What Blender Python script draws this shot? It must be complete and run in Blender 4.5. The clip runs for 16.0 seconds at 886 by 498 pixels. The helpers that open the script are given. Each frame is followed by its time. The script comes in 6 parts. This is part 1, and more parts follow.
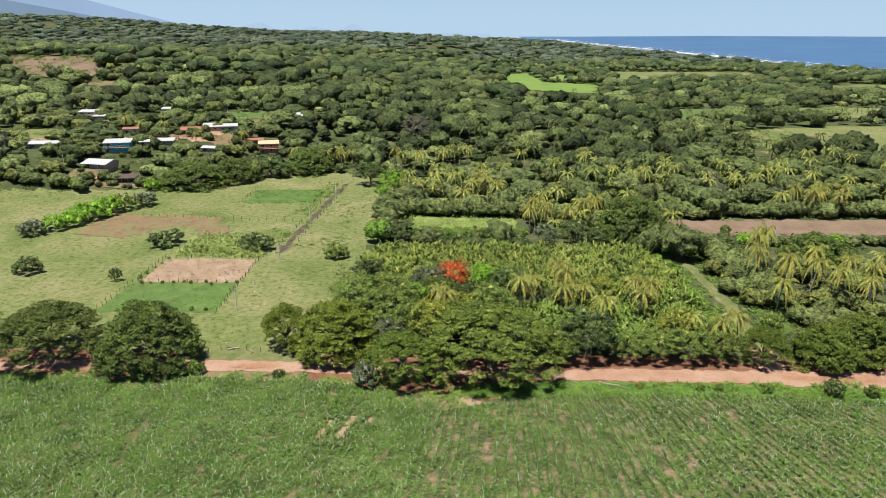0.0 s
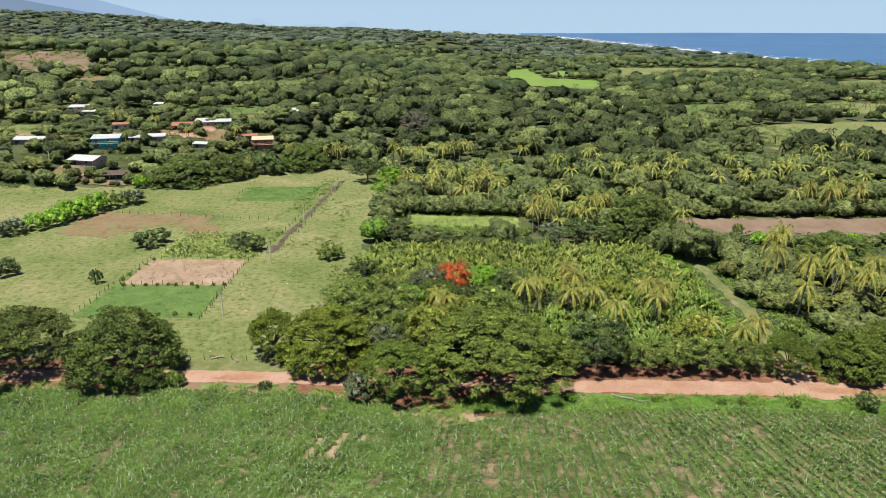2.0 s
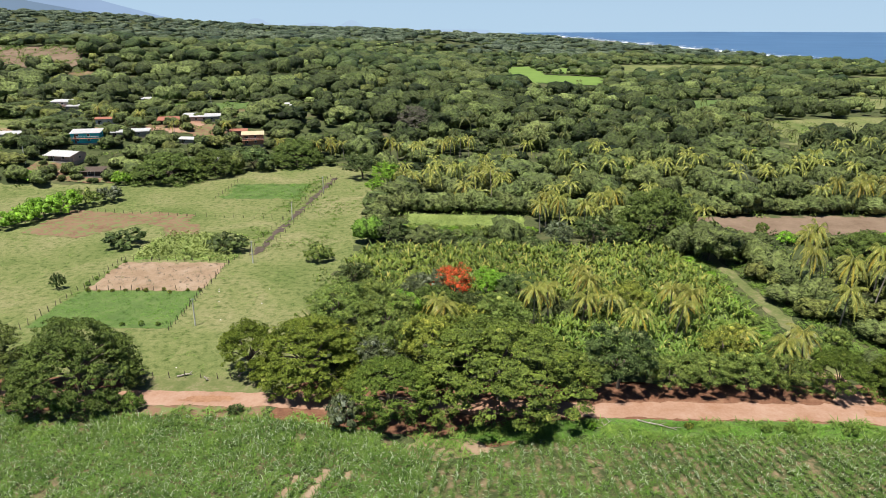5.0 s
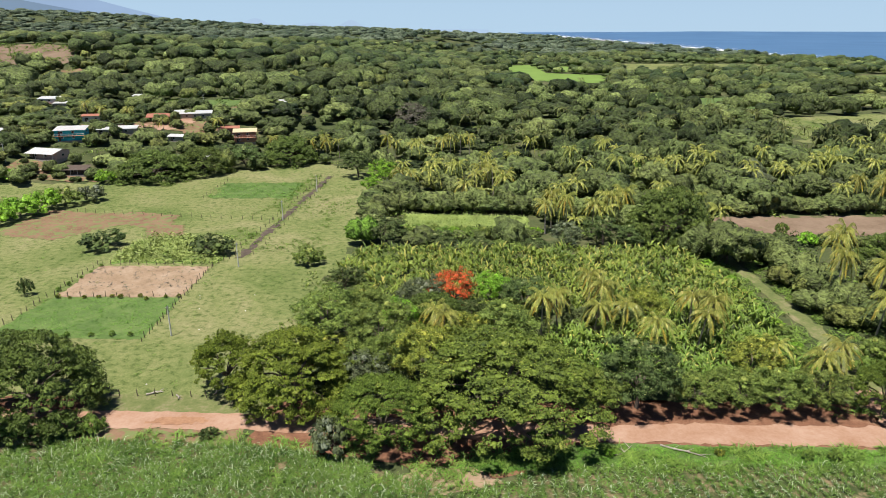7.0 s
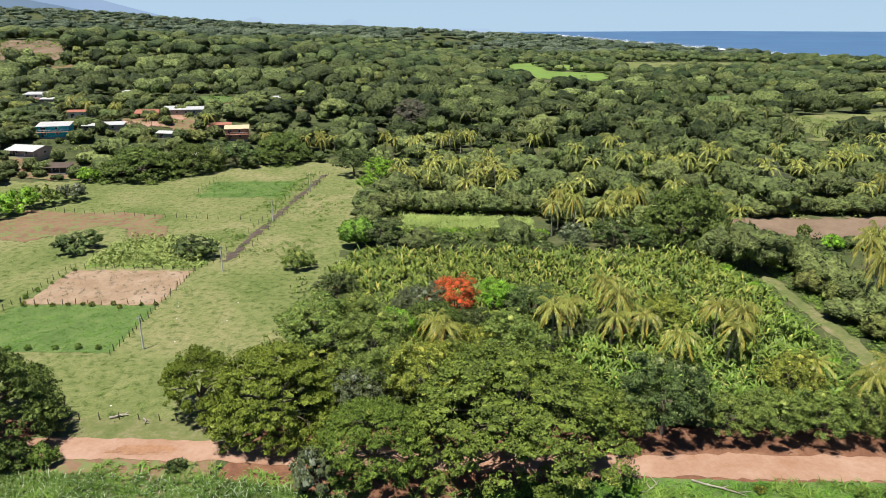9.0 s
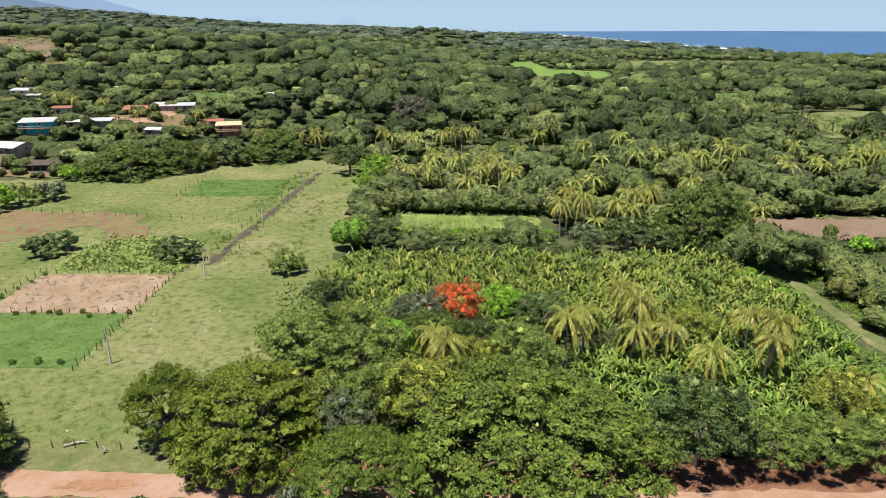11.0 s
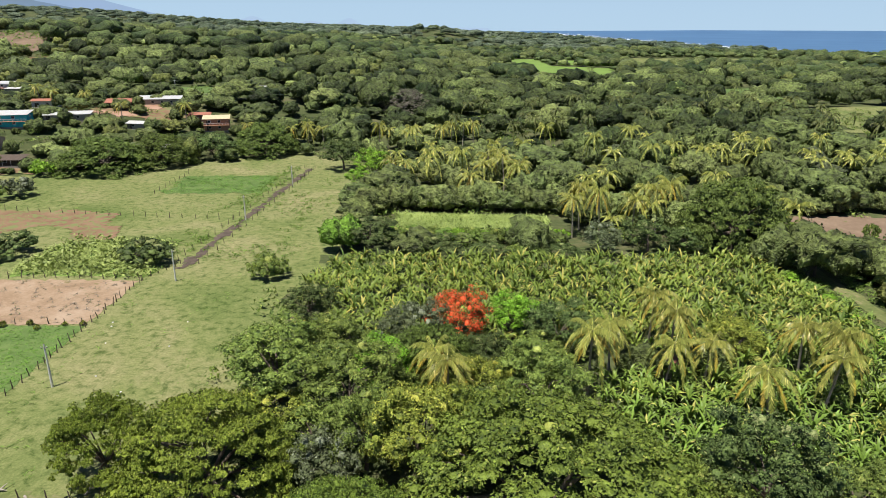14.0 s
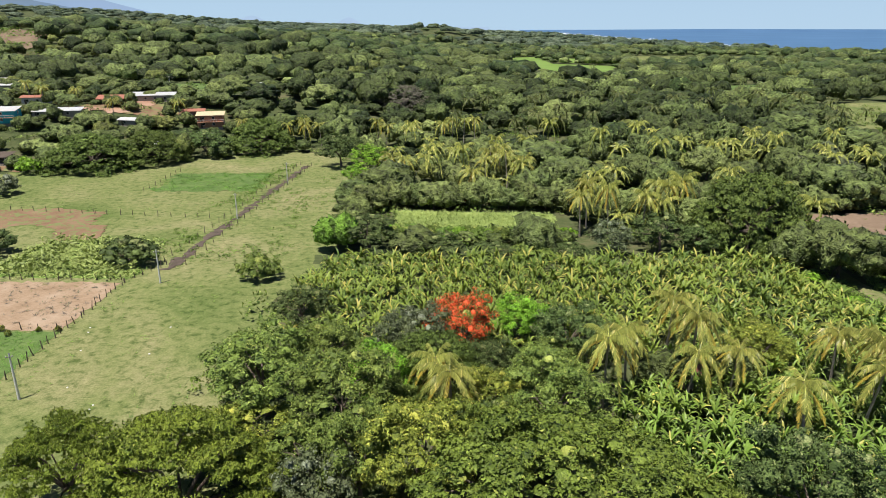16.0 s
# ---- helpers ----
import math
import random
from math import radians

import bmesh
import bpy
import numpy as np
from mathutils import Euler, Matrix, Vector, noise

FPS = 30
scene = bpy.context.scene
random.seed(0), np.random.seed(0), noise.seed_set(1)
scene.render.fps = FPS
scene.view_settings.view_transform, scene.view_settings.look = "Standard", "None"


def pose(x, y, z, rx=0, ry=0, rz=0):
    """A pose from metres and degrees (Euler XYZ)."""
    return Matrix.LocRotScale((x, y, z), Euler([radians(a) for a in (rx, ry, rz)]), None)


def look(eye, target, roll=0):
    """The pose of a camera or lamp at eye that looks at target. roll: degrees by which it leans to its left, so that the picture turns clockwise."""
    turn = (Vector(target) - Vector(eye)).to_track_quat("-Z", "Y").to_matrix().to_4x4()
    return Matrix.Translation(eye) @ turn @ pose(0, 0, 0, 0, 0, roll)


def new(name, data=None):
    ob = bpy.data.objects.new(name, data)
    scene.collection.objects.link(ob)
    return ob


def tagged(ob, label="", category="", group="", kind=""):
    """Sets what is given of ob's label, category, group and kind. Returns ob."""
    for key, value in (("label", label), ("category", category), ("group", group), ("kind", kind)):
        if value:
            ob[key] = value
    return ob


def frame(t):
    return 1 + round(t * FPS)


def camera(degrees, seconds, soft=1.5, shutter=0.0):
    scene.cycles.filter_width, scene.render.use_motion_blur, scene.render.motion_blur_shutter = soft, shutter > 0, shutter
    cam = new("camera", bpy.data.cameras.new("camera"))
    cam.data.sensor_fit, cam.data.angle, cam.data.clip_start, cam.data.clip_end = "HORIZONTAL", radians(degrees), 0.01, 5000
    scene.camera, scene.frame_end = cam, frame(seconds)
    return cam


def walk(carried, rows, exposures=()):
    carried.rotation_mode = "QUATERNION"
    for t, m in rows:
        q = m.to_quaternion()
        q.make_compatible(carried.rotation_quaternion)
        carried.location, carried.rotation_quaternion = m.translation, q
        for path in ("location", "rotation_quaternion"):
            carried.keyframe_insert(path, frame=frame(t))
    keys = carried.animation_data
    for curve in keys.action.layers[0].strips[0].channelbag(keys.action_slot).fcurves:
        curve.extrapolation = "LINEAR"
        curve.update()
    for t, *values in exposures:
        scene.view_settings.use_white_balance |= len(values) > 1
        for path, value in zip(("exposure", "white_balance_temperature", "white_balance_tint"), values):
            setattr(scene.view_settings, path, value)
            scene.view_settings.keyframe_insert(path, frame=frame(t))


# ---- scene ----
cam = camera(67.9, 16.0, soft=0.5)
PATH = [
    (0, (0.13, 0.296, 74.057), (0.127, 2.195, 73.428), 0.2),
    (1.5, (0.048, 8.418, 72.169), (0.047, 10.315, 71.533), 0.2),
    (3.5, (0.085, 19.894, 68.732), (0.084, 21.79, 68.095), 0.2),
    (7, (0.474, 41.645, 62.172), (0.473, 43.542, 61.537), 0.1),
    (9, (0.306, 54.226, 58.994), (0.307, 56.123, 58.358), 0.2),
    (12.5, (-0.041, 75.347, 52.647), (-0.039, 77.243, 52.013), 0.2),
    (14.5, (-0.131, 85.322, 49.512), (-0.128, 87.218, 48.878), 0.2),
    (16, (-0.255, 90.706, 47.666), (-0.253, 92.602, 47.031), 0.1),
]
walk(cam, [(t, look(e, g, r)) for t, e, g, r in PATH])

# ---- world and sun ----
SUN_EL, SUN_FROM = 75.0, Vector((-0.67, -0.74, 0))
world = bpy.data.worlds.new("daylight")
scene.world = world
world.use_nodes = True
wn = world.node_tree.nodes
sky = wn.new("ShaderNodeTexSky")
sky.sky_type = "NISHITA"
sky.sun_disc = False
sky.sun_elevation = radians(SUN_EL)
sky.sun_rotation = math.atan2(SUN_FROM.x, SUN_FROM.y)
sky.dust_density, sky.ozone_density, sky.air_density = 0.0, 1.5, 0.6
wn["Background"].inputs["Strength"].default_value = 0.052
tint = wn.new("ShaderNodeMix")
tint.data_type, tint.blend_type = "RGBA", "MULTIPLY"
tint.inputs[0].default_value = 1.0
tint.inputs[7].default_value = (0.88, 0.97, 1.17, 1)
world.node_tree.links.new(sky.outputs[0], tint.inputs[6])
# a pale humid haze that thickens towards the horizon
way = wn.new("ShaderNodeTexCoord")
split = wn.new("ShaderNodeSeparateXYZ")
world.node_tree.links.new(way.outputs["Generated"], split.inputs[0])
depth = wn.new("ShaderNodeMapRange")
depth.interpolation_type = "SMOOTHSTEP"
for key, value in (("From Min", 0.0), ("From Max", 0.22), ("To Min", 0.95), ("To Max", 0.0)):
    depth.inputs[key].default_value = value
world.node_tree.links.new(split.outputs["Z"], depth.inputs["Value"])
haze = wn.new("ShaderNodeMix")
haze.data_type = "RGBA"
haze.inputs[7].default_value = (6.2, 8.6, 11.0, 1)
world.node_tree.links.new(depth.outputs[0], haze.inputs[0])
world.node_tree.links.new(tint.outputs[2], haze.inputs[6])
world.node_tree.links.new(haze.outputs[2], wn["Background"].inputs["Color"])
sun_data = bpy.data.lights.new("sun", "SUN")
sun_data.energy, sun_data.angle, sun_data.color = 5.0, radians(0.53), (1.0, 0.95, 0.87)
sun = new("sun", sun_data)
sun_dir = SUN_FROM.normalized() * math.cos(radians(SUN_EL)) + Vector((0, 0, math.sin(radians(SUN_EL))))
sun.matrix_world = look(sun_dir * 300, (0, 0, 0))
scene.view_settings.exposure = 0.55

rng = np.random.default_rng(7)


# ---- materials ----
def nodes_of(name):
    m = bpy.data.materials.new(name)
    m.use_nodes = True
    t = m.node_tree
    return m, t.nodes, t.links, t.nodes["Principled BSDF"]


def noise_node(n, l, scale, detail=4.0, rough=0.6, coord="Object", distort=0.0):
    tc = n.new("ShaderNodeTexCoord")
    t = n.new("ShaderNodeTexNoise")
    t.inputs["Scale"].default_value, t.inputs["Detail"].default_value = scale, detail
    t.inputs["Roughness"].default_value, t.inputs["Distortion"].default_value = rough, distort
    l.new(tc.outputs[coord], t.inputs["Vector"])
    return t


def ramp(n, l, fac, stops):
    r = n.new("ShaderNodeValToRGB")
    e = r.color_ramp.elements
    while len(e) < len(stops):
        e.new(0.5)
    for k, (p, c) in enumerate(stops):
        e[k].position, e[k].color = p, (*c, 1)
    l.new(fac, r.inputs[0])
    return r.outputs[0]


def mix(n, l, fac, a, b, mode="MIX"):
    m = n.new("ShaderNodeMix")
    m.data_type, m.blend_type = "RGBA", mode
    for sock, v in ((m.inputs[0], fac), (m.inputs[6], a), (m.inputs[7], b)):
        if isinstance(v, (int, float)):
            sock.default_value = v
        elif isinstance(v, tuple):
            sock.default_value = (*v, 1)
        else:
            l.new(v, sock)
    return m.outputs[2]


def bumped(n, l, height, bsdf, strength, dist):
    b = n.new("ShaderNodeBump")
    b.inputs["Strength"].default_value, b.inputs["Distance"].default_value = strength, dist
    l.new(height, b.inputs["Height"])
    l.new(b.outputs[0], bsdf.inputs["Normal"])


def leaf_material(name, dark, light, accent=None, share=0.0, gloss=0.5, through_light=0.06, patch=0.25, island=0.5, single=False, fine=0.0):
    """Leaves: every leaf varies between dark and light, with broad patches and a share of accent-coloured leaves. fine:
    scale of a mottle that paints dips darker and bumps lighter.
    """
    m, n, l, p = nodes_of(name)
    geo = n.new("ShaderNodeNewGeometry")
    info = n.new("ShaderNodeObjectInfo")
    each = info.outputs["Random"] if single else geo.outputs["Random Per Island"]
    big = noise_node(n, l, patch, 3.0)
    add = n.new("ShaderNodeMath")
    add.operation = "MULTIPLY_ADD"
    l.new(each, add.inputs[0])
    add.inputs[1].default_value = island
    sub = n.new("ShaderNodeMath")
    sub.operation = "MULTIPLY_ADD"
    l.new(big.outputs["Fac"], sub.inputs[0])
    sub.inputs[1].default_value, sub.inputs[2].default_value = 1.6, -0.30 - 0.5 * island
    l.new(sub.outputs[0], add.inputs[2])
    col = ramp(n, l, add.outputs[0], [(0.0, dark), (1.0, light)])
    if accent:
        pick = n.new("ShaderNodeMath")
        pick.operation = "GREATER_THAN"
        wrap = n.new("ShaderNodeMath")
        wrap.operation = "FRACT"
        mul = n.new("ShaderNodeMath")
        mul.operation = "MULTIPLY"
        mul.inputs[1].default_value = 37.7
        l.new(each, mul.inputs[0])
        l.new(mul.outputs[0], wrap.inputs[0])
        l.new(wrap.outputs[0], pick.inputs[0])
        pick.inputs[1].default_value = 1 - share
        col = mix(n, l, pick.outputs[0], col, accent)
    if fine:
        # below 1, shaded gaps and sunlit tufts of distant crowns go into the colour
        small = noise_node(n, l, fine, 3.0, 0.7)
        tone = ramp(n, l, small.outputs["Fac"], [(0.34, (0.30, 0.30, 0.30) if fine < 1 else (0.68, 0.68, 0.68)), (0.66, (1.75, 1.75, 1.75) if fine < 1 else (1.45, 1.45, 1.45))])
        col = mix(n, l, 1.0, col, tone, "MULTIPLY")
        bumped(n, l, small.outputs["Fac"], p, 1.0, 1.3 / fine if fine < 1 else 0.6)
    hsv = n.new("ShaderNodeHueSaturation")
    hue = n.new("ShaderNodeMapRange")
    hue.inputs["To Min"].default_value, hue.inputs["To Max"].default_value = 0.493, 0.507
    l.new(info.outputs["Random"], hue.inputs["Value"])
    l.new(hue.outputs[0], hsv.inputs["Hue"])
    val = n.new("ShaderNodeMapRange")
    val.inputs["To Min"].default_value, val.inputs["To Max"].default_value = 0.86, 1.16
    l.new(info.outputs["Random"], val.inputs["Value"])
    l.new(val.outputs[0], hsv.inputs["Value"])
    l.new(col, hsv.inputs["Color"])
    l.new(hsv.outputs[0], p.inputs["Base Color"])
    p.inputs["Roughness"].default_value = gloss
    p.inputs["Specular IOR Level"].default_value = 0.22
    tr = n.new("ShaderNodeBsdfTranslucent")
    warm = mix(n, l, 1.0, hsv.outputs[0], (1.0, 1.0, 0.45), "MULTIPLY")
    l.new(warm, tr.inputs["Color"])
    ms = n.new("ShaderNodeMixShader")
    ms.inputs[0].default_value = through_light
    l.new(p.outputs[0], ms.inputs[1])
    l.new(tr.outputs[0], ms.inputs[2])
    l.new(ms.outputs[0], n["Material Output"].inputs["Surface"])
    return m


def soil_material(name, stops, scale=0.12, fine=3.0, rough=0.95, bump=0.3, dist=0.15, coord="Object", speck=None, speck_at=0.62):
    m, n, l, p = nodes_of(name)
    a = noise_node(n, l, scale, 6.0, 0.62, coord, 0.4)
    b = noise_node(n, l, fine, 4.0, 0.7, coord)
    add = n.new("ShaderNodeMath")
    add.operation = "MULTIPLY_ADD"
    l.new(b.outputs["Fac"], add.inputs[0])
    add.inputs[1].default_value = 0.55
    sub = n.new("ShaderNodeMath")
    sub.operation = "SUBTRACT"
    l.new(a.outputs["Fac"], sub.inputs[0])
    sub.inputs[1].default_value = 0.275
    l.new(sub.outputs[0], add.inputs[2])
    col = ramp(n, l, add.outputs[0], stops)
    if speck:
        c = noise_node(n, l, scale * 2.6, 5.0, 0.65, coord, 0.8)
        f = ramp(n, l, c.outputs["Fac"], [(speck_at, (0, 0, 0)), (speck_at + 0.07, (1, 1, 1))])
        col = mix(n, l, f, col, speck)
    l.new(col, p.inputs["Base Color"])
    p.inputs["Roughness"].default_value = rough
    p.inputs["Specular IOR Level"].default_value = 0.2
    bumped(n, l, b.outputs["Fac"], p, bump, dist)
    return m


def grass_material(name):
    """Grazed turf: broad pale and green areas, tussock mottling and fine streaks."""
    m, n, l, p = nodes_of(name)
    wide = noise_node(n, l, 0.035, 5.0, 0.6, distort=0.5)
    tuss = noise_node(n, l, 0.6, 6.0, 0.68, distort=0.4)
    fine = noise_node(n, l, 3.2, 3.0, 0.7)
    base = ramp(n, l, wide.outputs["Fac"], [(0.3, (0.100, 0.134, 0.040)), (0.48, (0.160, 0.178, 0.068)), (0.60, (0.196, 0.196, 0.090)), (0.74, (0.260, 0.232, 0.125))])
    dark = ramp(n, l, tuss.outputs["Fac"], [(0.34, (0.42, 0.54, 0.36)), (0.48, (0.98, 1.0, 0.95)), (0.70, (1.30, 1.22, 1.3))])
    grain = ramp(n, l, fine.outputs["Fac"], [(0.3, (0.72, 0.75, 0.68)), (0.7, (1.2, 1.2, 1.2))])
    col = mix(n, l, 1.0, mix(n, l, 1.0, base, dark, "MULTIPLY"), grain, "MULTIPLY")
    l.new(col, p.inputs["Base Color"])
    p.inputs["Roughness"].default_value = 0.95
    p.inputs["Specular IOR Level"].default_value = 0.15
    bumped(n, l, tuss.outputs["Fac"], p, 0.7, 0.5)
    return m


def paint_material(name, colour, rough=0.6, metal=0.0, wear=0.25, stain=(0.2, 0.15, 0.1), scale=0.6):
    m, n, l, p = nodes_of(name)
    a = noise_node(n, l, scale, 5.0, 0.65)
    f = ramp(n, l, a.outputs["Fac"], [(0.45, (0, 0, 0)), (0.8, (wear, wear, wear))])
    b = noise_node(n, l, scale * 9, 3.0)
    g = ramp(n, l, b.outputs["Fac"], [(0.3, (0.85, 0.85, 0.85)), (0.7, (1, 1, 1))])
    col = mix(n, l, f, colour, stain)
    l.new(mix(n, l, 1.0, col, g, "MULTIPLY"), p.inputs["Base Color"])
    p.inputs["Roughness"].default_value, p.inputs["Metallic"].default_value = rough, metal
    return m


